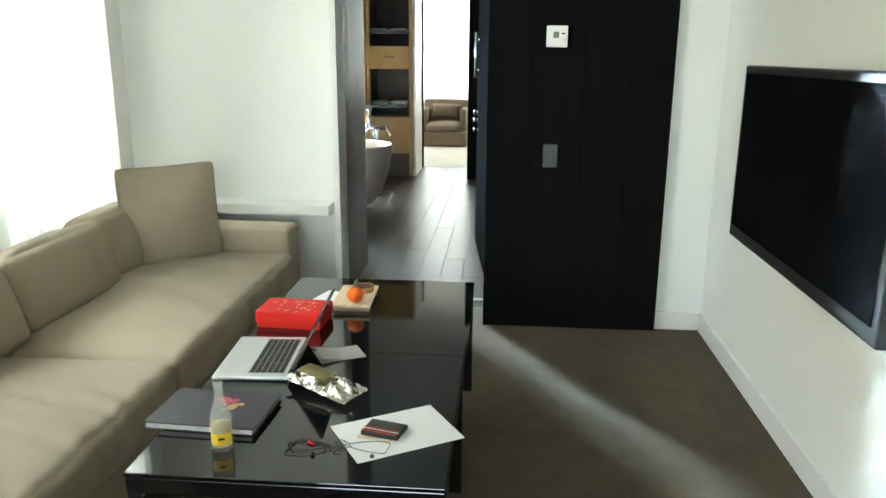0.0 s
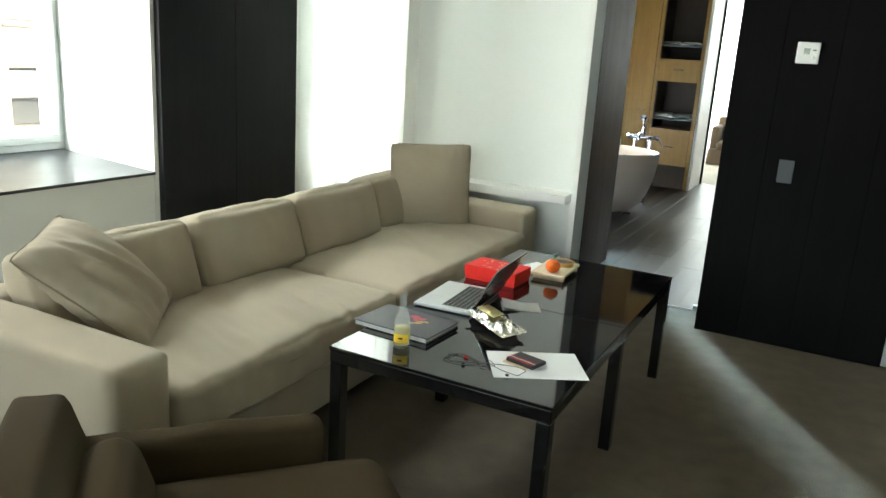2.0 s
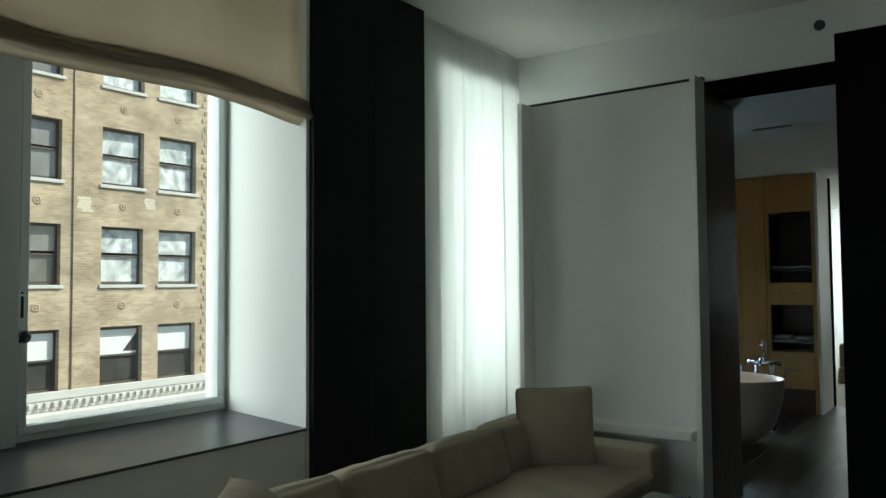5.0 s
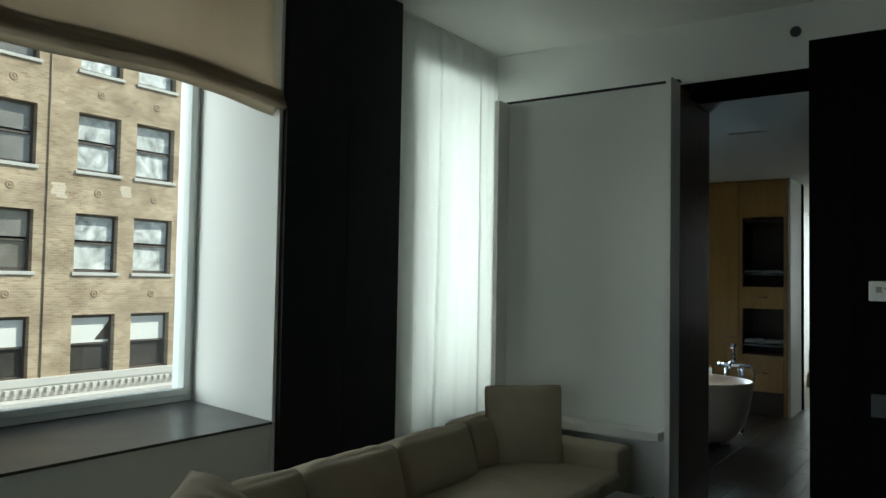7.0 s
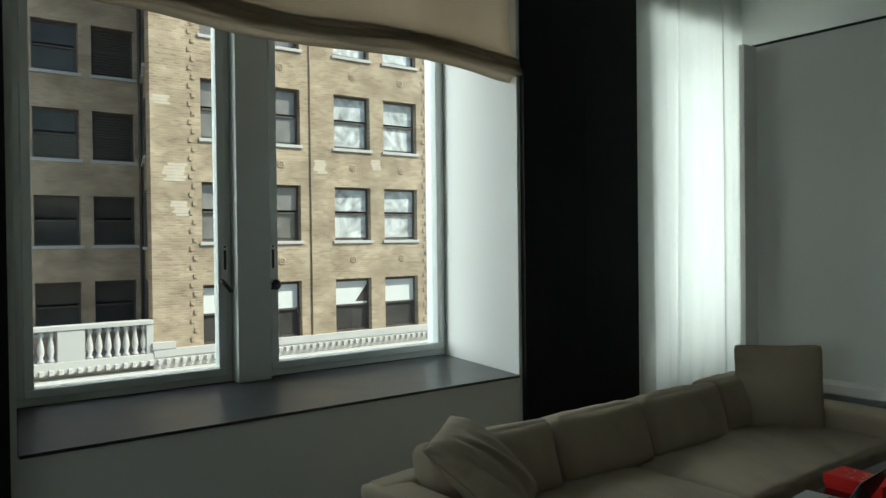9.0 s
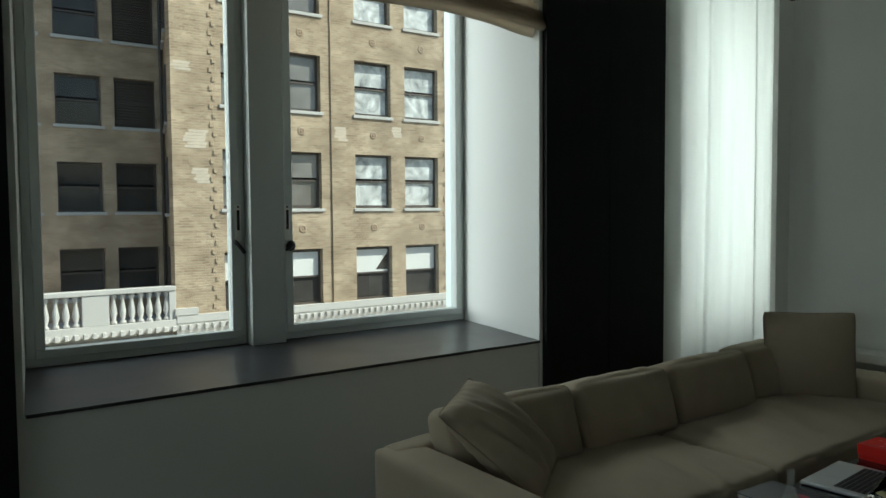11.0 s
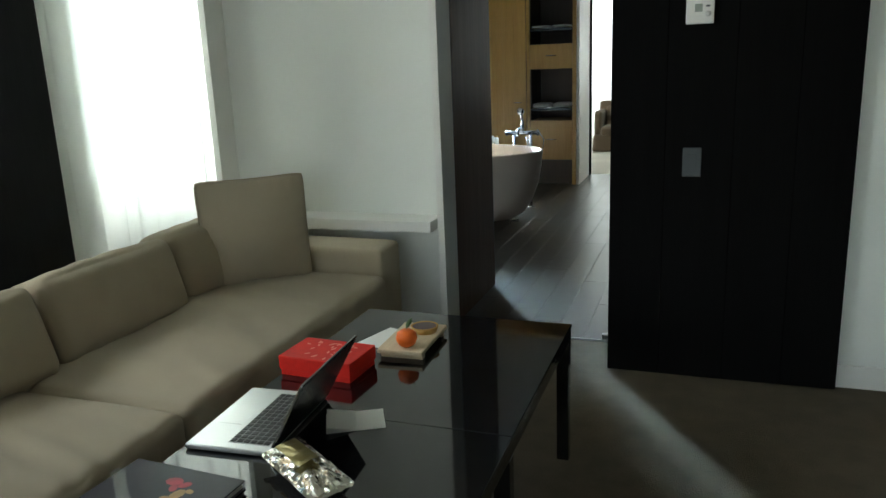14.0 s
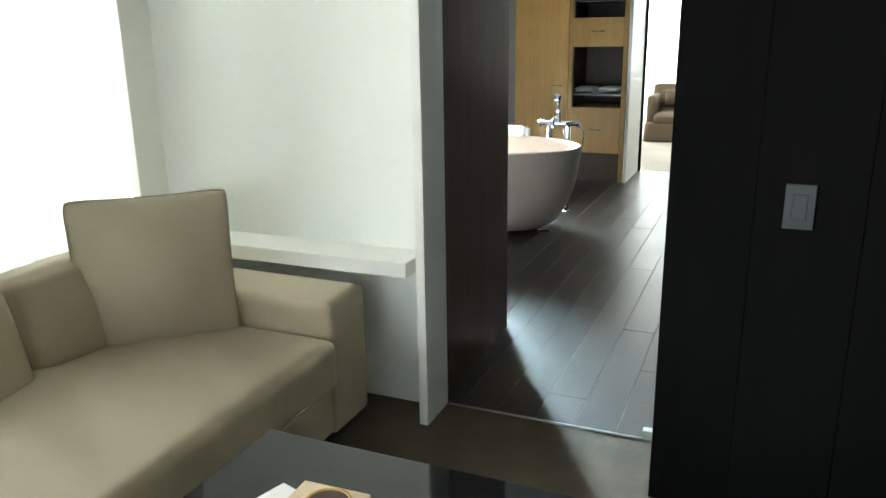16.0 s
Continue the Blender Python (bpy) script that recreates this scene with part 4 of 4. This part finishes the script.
# large book
bk = thing("book", "large dark picture book with a red blossom print", "book", pose(-0.25, 2.02, TZ, 0, 0, -3) @ Matrix.Scale(0.92, 4))
part("cover", box(-0.165, 0.165, -0.115, 0.115, 0.019, 0.023, 0.001, 1), BOOK, bk)
part("cover", box(-0.165, 0.165, -0.115, 0.115, 0.001, 0.004, 0.001, 1), BOOK, bk)
part("pages", box(-0.160, 0.158, -0.112, 0.112, 0.004, 0.019), PAGES, bk)
for i, (x, y, r, mm) in enumerate(((0.005, 0.055, 0.024, BLOSSOM), (0.04, 0.05, 0.017, BLOSSOM), (0.05, 0.012, 0.022, BLOSSOMY), (0.022, 0.03, 0.015, BLOSSOM), (0.07, 0.03, 0.012, BLOSSOMY), (0.03, -0.01, 0.012, BLOSSOMY))):
    pr = lathe([(0, 0.0003), (r, 0.0003), (r * 1.0, 0)], 9, sy=0.7)
    part("print", pr, mm, bk, "", False, pose(x, y, 0.0231, 0, 0, 40 * i))

# bottle
bo = thing("bottle", "small clear glass bottle with a yellow label, half full", "bottle", pose(-0.165, 1.845, TZ) @ Matrix.Scale(0.94, 4))
gb = part("glass", lathe([(0, 0.004), (0.026, 0.0), (0.030, 0.006), (0.0305, 0.085), (0.027, 0.105), (0.015, 0.135), (0.0125, 0.15), (0.0125, 0.185), (0.0145, 0.187), (0.0145, 0.197), (0.010, 0.197), (0.010, 0.15), (0.013, 0.135), (0.0245, 0.104), (0.0275, 0.085), (0.027, 0.012), (0, 0.010)], 28), CLEAR, bo, "", True)
part("drink", lathe([(0, 0.011), (0.0265, 0.013), (0.0270, 0.072), (0, 0.0725)], 24), DRINK, bo, "pale yellow drink", True)
lab = bmesh.new()
col = [[lab.verts.new((0.0311 * math.cos(radians(a)), 0.0311 * math.sin(radians(a)), z)) for a in range(-125, -14, 10)] for z in (0.024, 0.055)]
for k in range(11):
    lab.faces.new((col[0][k], col[0][k + 1], col[1][k + 1], col[1][k]))
part("label_band", lab, LABELY, bo, "yellow paper label", True)
part("label_bar", box(-0.008, 0.008, -0.0318, -0.0312, 0.038, 0.044), BLACKP, bo, "", False, pose(0, 0, 0, 0, 0, 20))

# red box
rb = thing("gift_box", "flat red patterned gift box with a lid", "box", pose(-0.232, 2.77, TZ, 0, 0, -3))
part("tray", box(-0.118, 0.118, -0.078, 0.078, 0.0, 0.03, 0.002), RED, rb)
part("lid", box(-0.122, 0.122, -0.082, 0.082, 0.018, 0.062, 0.003), RED, rb)
for i in range(30):
    x, y = random.uniform(-0.10, 0.09), random.uniform(-0.065, 0.06)
    part("print", lathe([(0, 0.0003), (0.010, 0.0003), (0.010, 0)], 7, sy=0.4), REDLIGHT, rb, "", False, pose(x, y, 0.0622, 0, 0, random.uniform(0, 180)))

# wooden board with orange and tart
bd = thing("serving_board", "small pale wooden serving board on two feet", "board", pose(-0.05, 3.015, TZ, 0, 0, 2))
part("plank", box(-0.075, 0.075, -0.13, 0.13, 0.018, 0.032, 0.003), PALEWOOD, bd)
for y in (-0.10, 0.10):
    part("foot", box(-0.07, 0.07, y - 0.012, y + 0.012, 0, 0.018, 0.002), PALEWOOD, bd)
og = thing("orange", "bright orange mandarin with a leaf", "fruit", pose(-0.035, 2.925, TZ + 0.032))
part("peel", lathe([(0, 0), (0.012, 0.001), (0.026, 0.010), (0.034, 0.028), (0.030, 0.046), (0.015, 0.057), (0.004, 0.056), (0, 0.055)], 24), ORANGE, og, "", True)
lf = bmesh.new()
for k in range(6):
    f = k / 5
    wd = 0.009 * math.sin(math.pi * min(0.98, f + 0.02))
    for s in (-1, 1):
        lf.verts.new((s * wd, 0.05 * f, 0.056 + 0.03 * f - 0.01 * f * f + 0.003 * abs(s)))
lf.verts.ensure_lookup_table()
for k in range(5):
    lf.faces.new((lf.verts[2 * k], lf.verts[2 * k + 1], lf.verts[2 * k + 3], lf.verts[2 * k + 2]))
lfo = part("leaf", lf, LEAF, og, "green leaf", True)
lfo.modifiers.new("thickness", "SOLIDIFY").thickness = 0.0008
ta = thing("tart", "small round tart with a dark filling", "tart", pose(-0.03, 3.07, TZ + 0.032))
part("crust", lathe([(0, 0), (0.04, 0), (0.046, 0.02), (0.041, 0.021), (0.040, 0.016), (0, 0.016)], 28), CRUST, ta, "", True)
part("filling", lathe([(0, 0.0185), (0.040, 0.0178)], 28), DIP, ta, "dark fruit filling", True)

# papers and cards
single("note_card", box(-0.05, 0.05, -0.085, 0.085, 0.0005, 0.0015), PAPER, "white note card beside the serving board", "card", pose(-0.17, 3.06, TZ, 0, 0, -17))
fold = thing("folded_card", "folded white card lying open on the table", "card", pose(0.0, 2.475, TZ, 0, 0, 28))
part("leaf_lower", box(-0.075, 0.075, -0.055, 0.055, 0.0005, 0.0015), PAPER, fold)
part("leaf_upper", box(-0.075, 0.0, -0.055, 0.055, 0.0, 0.001), PAPER, fold, "", False, pose(0.002, 0, 0.002, 0, 10, 0))
single("paper_sheet", box(-0.148, 0.148, -0.105, 0.105, 0.0005, 0.0015), PAPER, "plain white sheet of paper on the table", "paper", pose(0.262, 1.965, TZ, 0, 0, 31))
wl = thing("wallet", "black leather card wallet with red and white stripes", "wallet", pose(0.228, 1.955, TZ + 0.0015, 0, 0, -15))
part("card", box(-0.055, 0.035, -0.045, 0.025, 0.0, 0.003, 0.001), PALEWOOD, wl, "cream card under the wallet")
part("body", box(-0.05, 0.055, -0.035, 0.04, 0.003, 0.016, 0.004, 2), LEATHER, wl)
for i, (y, mm) in enumerate(((-0.028, RED), (-0.016, PAPER), (-0.008, RED))):
    part("stripe", box(-0.048, 0.050, y - 0.0017, y + 0.0017, 0.0158, 0.0166), mm, wl)


def crumpled_bag():
    bm = pillow(0.255, 0.105, 0.042, 3.0, 34, 0.0)
    for v in bm.verts:
        n1 = 0.7 - 2 * abs(noise.noise(Vector((v.co.x * 14 + v.co.z * 9, v.co.y * 20, v.co.z * 26)))) + 0.45 * noise.noise(v.co * 70 + Vector((3, 1, 7)))
        v.co += Vector((0.003 * n1, 0.012 * n1 * (1 if v.co.y < 0 else 0.5), 0.003 * n1))
        if abs(v.co.x) > 0.108:
            v.co.y *= 0.5
    return bm


bag = thing("snack_bag", "crumpled open silver foil snack bag", "bag", pose(0.018, 2.187, TZ + 0.03, -84, 4, -31))
part("foil", crumpled_bag(), FOIL, bag)
lb = bmesh.new()
for i in range(9):
    for j in range(7):
        x, z = -0.085 + 0.11 * i / 8, -0.026 + 0.05 * j / 6
        y = -0.0255 * ((1 - abs(x / 0.1275) ** 2.6) ** 0.55) * ((1 - abs(z / 0.0525) ** 2.6) ** 0.55) - 0.006 + 0.004 * noise.noise(Vector((x * 50, 0, z * 50)))
        lb.verts.new((x, y, z))
lb.verts.ensure_lookup_table()
for i in range(8):
    for j in range(6):
        lb.faces.new((lb.verts[i * 7 + j], lb.verts[i * 7 + j + 1], lb.verts[i * 7 + j + 8], lb.verts[i * 7 + j + 7]))
lbo = part("label_patch", lb, FOILGOLD, bag, "gold printed patch")
lbo.modifiers.new("thickness", "SOLIDIFY").thickness = 0.0008

# earphones
ep = thing("earphones", "tangled black earphones with a red plug", "earphones", pose(0.09, 1.86, TZ))
loop1, loop2 = [], []
for k in range(40):
    a = k / 39 * 2 * math.pi * 1.6
    loop1.append((-0.04 + 0.055 * math.cos(a) + 0.01 * math.sin(2.7 * a), 0.0 + 0.032 * math.sin(a) - 0.01 * math.cos(1.7 * a), 0.002 + 0.0015 * math.sin(3 * a) ** 2))
    loop2.append((0.10 + 0.075 * math.cos(0.8 * a + 2) + 0.012 * math.sin(2.1 * a), 0.015 + 0.03 * math.sin(1.15 * a), 0.0036 + 0.0015 * math.sin(2 * a) ** 2))
part("cable", tube(loop1, 0.0010, sides=5), BLACKP, ep, "", True)
part("cable", tube(loop2, 0.0010, sides=5), BLACKP, ep, "", True)
part("cable", tube([loop1[-1], (0.02, 0.02, 0.003), (0.05, 0.0, 0.003), loop2[0]], 0.0010, sides=5), BLACKP, ep, "", True)
part("plug", tube([(-0.045, 0.028, 0.004), (-0.028, 0.018, 0.004)], 0.0035, sides=8), RED, ep, "red plug", True)
for x, y in ((0.13, -0.03), (-0.02, -0.03)):
    part("ear_bud", lathe([(0, 0.008), (0.005, 0.007), (0.006, 0.002), (0.003, 0)], 10), BLACKP, ep, "", True, pose(x, y, 0.001))

# ---------------------------------------------------------------- wall fittings and television
th = thing("thermostat", "square white wall thermostat with a small display", "thermostat", pose(0.777, 4.15, 1.557) @ Matrix.Scale(0.88, 4))
part("body", box(-0.06, 0.06, -0.028, 0, -0.06, 0.06, 0.006, 2), WHITEP, th)
part("display", box(-0.022, 0.010, -0.030, -0.0282, -0.008, 0.026), LCD, th, "dark display")
part("dial", lathe([(0, 0.006), (0.012, 0.005), (0.013, 0)], 16), TRIM, th, "", True, pose(0.034, -0.028, -0.018, 90, 0, 0))
part("button", box(0.024, 0.042, -0.0305, -0.0282, 0.012, 0.02, 0.0005, 1), GREYP, th)
sw = thing("light_switch", "grey rectangular light switch plate", "switch", pose(0.768, 4.15, 0.955))
part("plate", box(-0.037, 0.037, -0.008, 0, -0.06, 0.06, 0.003, 2), GREYP, sw)
part("rocker", box(-0.018, 0.018, -0.0105, -0.0082, -0.034, 0.034, 0.001, 1), GREYP, sw)
tv = thing("television", "large flat black television mounted on the white wall", "television", pose(0, 0, 0))
part("bezel", box(1.535, 1.60, 2.16, 3.54, 0.70, 1.43, 0.008, 2), BLACKP, tv)
part("screen", box(1.531, 1.5345, 2.195, 3.505, 0.755, 1.40), GLOSSBLACK, tv, "dark glossy screen")
part("mount", box(1.598, 1.629, 2.6, 3.1, 0.9, 1.25), STEEL, tv)
part("sticker", box(1.5335, 1.5348, 2.24, 2.30, 1.36, 1.42), PAPER, tv, "small white sticker")

# ---------------------------------------------------------------- the street outside
structure("ground", box(-400, 200, -300, 300, -14.3, -14.0), ASPHALT, "asphalt street far below the window", "ground")
FX, RX = -22.0, -26.0


def wall_with_holes(x0, x1, lo, hi, z0, z1, holes, axis):
    """A thick wall with rectangular holes, built from blocks between them. axis: the wall's long direction."""
    bm = bmesh.new()
    us = sorted({lo, hi, *[h[0] for h in holes], *[h[1] for h in holes]})
    for a, b in zip(us, us[1:]):
        mine = sorted((h[2], h[3]) for h in holes if h[0] <= a + 1e-6 and h[1] >= b - 1e-6)
        z = z0
        for c, d in mine + [(z1, z1)]:
            if c - z > 1e-4:
                if axis == "y":
                    box(x0, x1, a, b, z, c, bm=bm)
                else:
                    box(a, b, x0, x1, z, c, bm=bm)
            z = d
    return bm


ROWS_Z = [(6.73 + 3.24 * k, 4.85 + 3.24 * k) for k in (1, 0, -1, -2, -3, -4, 2)]
COLS = [(7.84, 9.30), (9.80, 11.25), (12.56, 14.03), (14.62, 16.10)]
RCOLS = [(-1.3, -0.15), (0.4, 1.55), (2.15, 3.3), (3.80, 5.20), (5.60, 6.97)]
RROWS = [(6.05 + 2.86 * k, 4.40 + 2.86 * k) for k in (1, 0, -1, -2, -3, 2)]
house = thing("brick_building", "buff brick office building with rows of dark bronze sash windows", "building", kind="structure")
holes = [(a, b, zb, zt) for a, b in COLS for zt, zb in ROWS_Z]
part("wall", wall_with_holes(FX - 0.35, FX, 6.30, 16.75, -14, 15, holes, "y"), BRICK, house, "buff brick wall with bleached patches")
rholes = [(a, b, zb, zt) for a, b in RCOLS for zt, zb in RROWS]
part("recessed_wall", wall_with_holes(RX - 0.35, RX, -14, 7.25, -14, 15, rholes, "y"), BRICKLIFT, house, "set-back brick wall, colour lifted against its shade")
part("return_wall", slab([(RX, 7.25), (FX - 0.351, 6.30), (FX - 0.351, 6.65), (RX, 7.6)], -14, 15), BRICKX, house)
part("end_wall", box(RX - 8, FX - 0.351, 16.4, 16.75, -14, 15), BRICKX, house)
# Black sheet takes the place of the unlit rooms behind the windows.
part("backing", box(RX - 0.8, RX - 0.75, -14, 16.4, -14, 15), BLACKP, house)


def sash_window(x, a, b, zt, zb, shade, louvre, pane_mat):
    """Double-hung bronze sash with its sill and, where drawn, a shade behind the upper pane."""
    w = part("window", box(x - 0.26, x - 0.20, a, a + 0.075, zb, zt), BRONZE, house)
    f = box(x - 0.27, x - 0.21, a + 0.075, b, zt - 0.08, zt)
    box(x - 0.27, x - 0.21, b - 0.075, b, zb, zt - 0.08, bm=f)
    box(x - 0.27, x - 0.21, a + 0.075, b - 0.075, zb, zb + 0.08, bm=f)
    zm = (zt + zb) / 2
    box(x - 0.25, x - 0.17, a + 0.1, b - 0.1, zm - 0.03, zm + 0.03, bm=f)
    part("frame", f, BRONZE, w)
    if louvre:
        lv = bmesh.new()
        n = 15
        for i in range(n):
            z = zb + 0.12 + (zt - zb - 0.24) * i / n
            box(x - 0.24, x - 0.18, a + 0.1, b - 0.1, z, z + 0.05, bm=lv)
        part("louvre", lv, BRONZE, w, "dark louvre blades")
    tilt = random.uniform(-1.6, 1.6)
    part("pane", box(-0.005, 0.005, -(b - a) / 2 + 0.06, (b - a) / 2 - 0.06, zm - zt + 0.10 - (zm - zt) / 2, (zt - zm) - 0.0 + (zm - zt) / 2 - 0.10 + 0.05), pane_mat, w, "", False, pose(x - 0.245, (a + b) / 2, (zt + zm) / 2, 0, random.uniform(-1.5, 1.5), tilt))
    part("pane", box(-0.005, 0.005, -(b - a) / 2 + 0.06, (b - a) / 2 - 0.06, (zb - zm) / 2 + 0.10, (zm - zb) / 2 - 0.03), pane_mat, w, "", False, pose(x - 0.25, (a + b) / 2, (zb + zm) / 2, 0, random.uniform(-1.5, 1.5), -tilt))
    if shade > 0:
        part("shade", box(x - 0.238, x - 0.228, a + 0.075, b - 0.075, zt - 0.11 - shade * (zt - zb - 0.2), zt - 0.11), SHADE, w, "pale drawn shade")
    part("sill", box(x - 0.2, x + 0.06, a - 0.08, b + 0.08, zb - 0.11, zb, 0.01, 1), STONE, w, "pale stone sill")


for i, (a, b) in enumerate(COLS):
    for zt, zb in ROWS_Z:
        low = abs(zt - 0.25) < 0.1
        sash_window(FX, a, b, zt, zb, 0.5 if low else 0, False, FARGLASS if low else (GREYGLASS if i < 2 else SKYGLASS))
for i, (a, b) in enumerate(RCOLS):
    for zt, zb in RROWS:
        sash_window(RX, a, b, zt, zb, 0, i == 4 and zt > 5, FARGLASS)

# windows of the return wall
for along in (0.85, 2.45):
    for zt, zb in RROWS:
        at = pose(RX, 7.25, 0, 0, 0, -14.6) @ pose(along, 0, (zt + zb) / 2)
        h = (zt - zb) / 2
        w = part("window", box(-0.5, 0.5, -0.012, -0.004, -h, h), FARGLASS, house, "", False, at)
        f = box(-0.56, -0.48, -0.05, -0.002, -h - 0.06, h + 0.06)
        box(0.48, 0.56, -0.05, -0.002, -h - 0.06, h + 0.06, bm=f)
        box(-0.48, 0.48, -0.05, -0.002, h - 0.02, h + 0.06, bm=f)
        box(-0.48, 0.48, -0.05, -0.002, -0.03, 0.03, bm=f)
        part("frame", f, BRONZE, w)
        part("sill", box(-0.62, 0.62, -0.09, -0.002, -h - 0.16, -h - 0.062), STONE, w)

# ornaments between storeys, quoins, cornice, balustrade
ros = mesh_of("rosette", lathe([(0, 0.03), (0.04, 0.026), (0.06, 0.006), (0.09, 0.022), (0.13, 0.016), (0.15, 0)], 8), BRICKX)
for a, b in COLS:
    for zt, zb in ROWS_Z:
        o = new("rosette", ros)
        o.parent = house
        o.matrix_basis = pose(FX, (a + b) / 2, zb - 0.68, 0, 90, 0)
qm = mesh_of("quoin", box(-0.03, 0.004, -0.055, 0.055, -0.07, 0.07, 0.004, 1), BRICK)
for y0, stagger in ((7.55, 0.05), (16.45, 0.05)):
    for k in range(52):
        o = new("quoin", qm)
        o.parent = house
        o.matrix_basis = pose(FX + 0.03, y0 + (stagger if k % 2 else -stagger), -1.4 + 0.28 * k)
part("drainpipe", tube([(FX + 0.03, 11.62, -2), (FX + 0.03, 11.62, 14.9)], 0.02, sides=8), BRICKX, house, "thin brown pipe on the wall", True)
part("drainpipe", tube([(RX + 0.08, 7.12, -2), (RX + 0.08, 7.12, 14.9)], 0.06, sides=8), BRONZE, house, "", True)
part("frieze", box(FX - 0.1, FX + 0.04, 6.30, 16.75, -2.2, -1.861, 0.005, 1), STONE, house)
part("corner_block", box(FX - 0.1, FX + 0.09, 6.25, 6.95, -1.62, -1.40, 0.01, 1), STONE, house, "pale stone corner block")
part("base_course", box(FX - 0.1, FX + 0.07, 6.30, 16.75, -1.86, -1.62, 0.01, 1), STONE, house, "pale stone base course")
part("cornice", box(FX - 0.3, FX + 0.5, -6, 17.2, -2.5, -2.21, 0.03, 2), STONE, house, "pale stone cornice")
part("cornice_lower", box(FX - 0.3, FX + 0.32, -6, 17.0, -2.95, -2.505, 0.02, 1), STONE, house)
dm = mesh_of("dentil", box(-0.06, 0.06, -0.06, 0.06, -0.075, 0.075, 0.01, 1), STONE)
for k in range(92):
    o = new("dentil", dm)
    o.parent = house
    o.location = (FX + 0.10, -5.8 + 0.245 * k, -1.99)
for k, (y, w, h, z) in enumerate(((7.05, 0.62, 0.55, 3.75), (7.2, 0.45, 0.4, 2.6), (12.0, 0.42, 0.45, 4.15), (14.33, 0.35, 0.3, 4.3), (6.65, 0.5, 0.22, 5.9))):
    pm = bmesh.new()
    for i in range(9):
        zz = z - h / 2 + 0.095 * i
        if zz < z + h / 2:
            s = random.uniform(-0.12, 0.12)
            box(FX + 0.001, FX + 0.008, y - w / 2 + s, y + w / 2 + s * 0.5, zz, zz + 0.084, bm=pm)
    part("bleached_patch", pm, PATCH, house, "bleached rough brick patch")
part("railing_top", box(FX - 0.25, FX + 0.05, -6, 6.30, -0.85, -0.70, 0.02, 1), STONE, house, "pale stone balustrade rail")
part("railing_foot", box(FX - 0.25, FX + 0.05, -6, 6.30, -2.05, -1.72, 0.01, 1), STONE, house)
part("terrace", box(RX, FX - 0.36, -14, 7.2, -2.3, -2.06), STONE, house)
bm_b = mesh_of("baluster", lathe([(0.07, -0.87), (0.09, -0.86), (0.09, -0.80), (0.05, -0.76), (0.10, -0.55), (0.085, -0.42), (0.045, -0.2), (0.06, -0.12), (0.09, -0.08), (0.09, 0)], 10), STONE, True)
for y0, y1, n in ((4.55, 6.05, 7), (2.0, 3.55, 7), (-0.6, 1.0, 7)):
    for k in range(n):
        o = new("baluster", bm_b)
        o.parent = house
        o.location = (FX - 0.1, y0 + (y1 - y0) * k / (n - 1), -0.85)
for y in (4.05, 1.5, 6.2, -1.1):
    part("pier", box(FX - 0.22, FX + 0.02, y - (0.36 if y < 6 else 0.1), y + (0.36 if y < 6 else 0.1), -1.72, -0.85, 0.01, 1), STONE, house)

far = thing("distant_building", "brown brick building farther down the street", "building", kind="structure")
part("wall", box(-60, -34, 19, 75, -14, 15), BRICKX, far)
part("roof_edge", box(-60.3, -33.6, 18.6, 75.4, 15, 15.6, 0.05, 1), STONE, far)
for k in range(12):
    for r in range(6):
        part("window", box(-33.99, -33.93, 21 + 4.2 * k, 22.8 + 4.2 * k, -10 + 3.9 * r, -7.6 + 3.9 * r), FARGLASS, far)

# ---------------------------------------------------------------- stone planks of the bathroom
floor2 = bpy.data.objects["bath_floor_bed"]
tw, tl, gap = 0.1525, 1.83, 0.0015
plank_mesh = {}
for i in range(48):
    x1 = min(0.45, 0.57 - i * tw)
    x0 = max(0.57 - (i + 1) * tw, -3.05)
    if x0 > x1 - 0.05:
        continue
    y = 4.507 - (0.3, 1.25, 0.8, 1.6, 0.55)[i % 5]
    while y < 10.19:
        ya, yb = max(y, 4.508), min(y + tl, 10.195)
        y += tl
        if yb - ya < 0.03:
            continue
        key = (round(x1 - x0, 3), round(yb - ya, 3))
        if key not in plank_mesh:
            w, h = key
            plank_mesh[key] = mesh_of("plank", box(-w / 2 + gap / 2, w / 2 - gap / 2, -h / 2 + gap / 2, h / 2 - gap / 2, -0.008, 0.0, 0.0015, 1), TILE)
        o = new("plank", plank_mesh[key])
        o.parent = floor2
        o.location = ((x0 + x1) / 2, (ya + yb) / 2, random.uniform(-0.0006, 0.0))
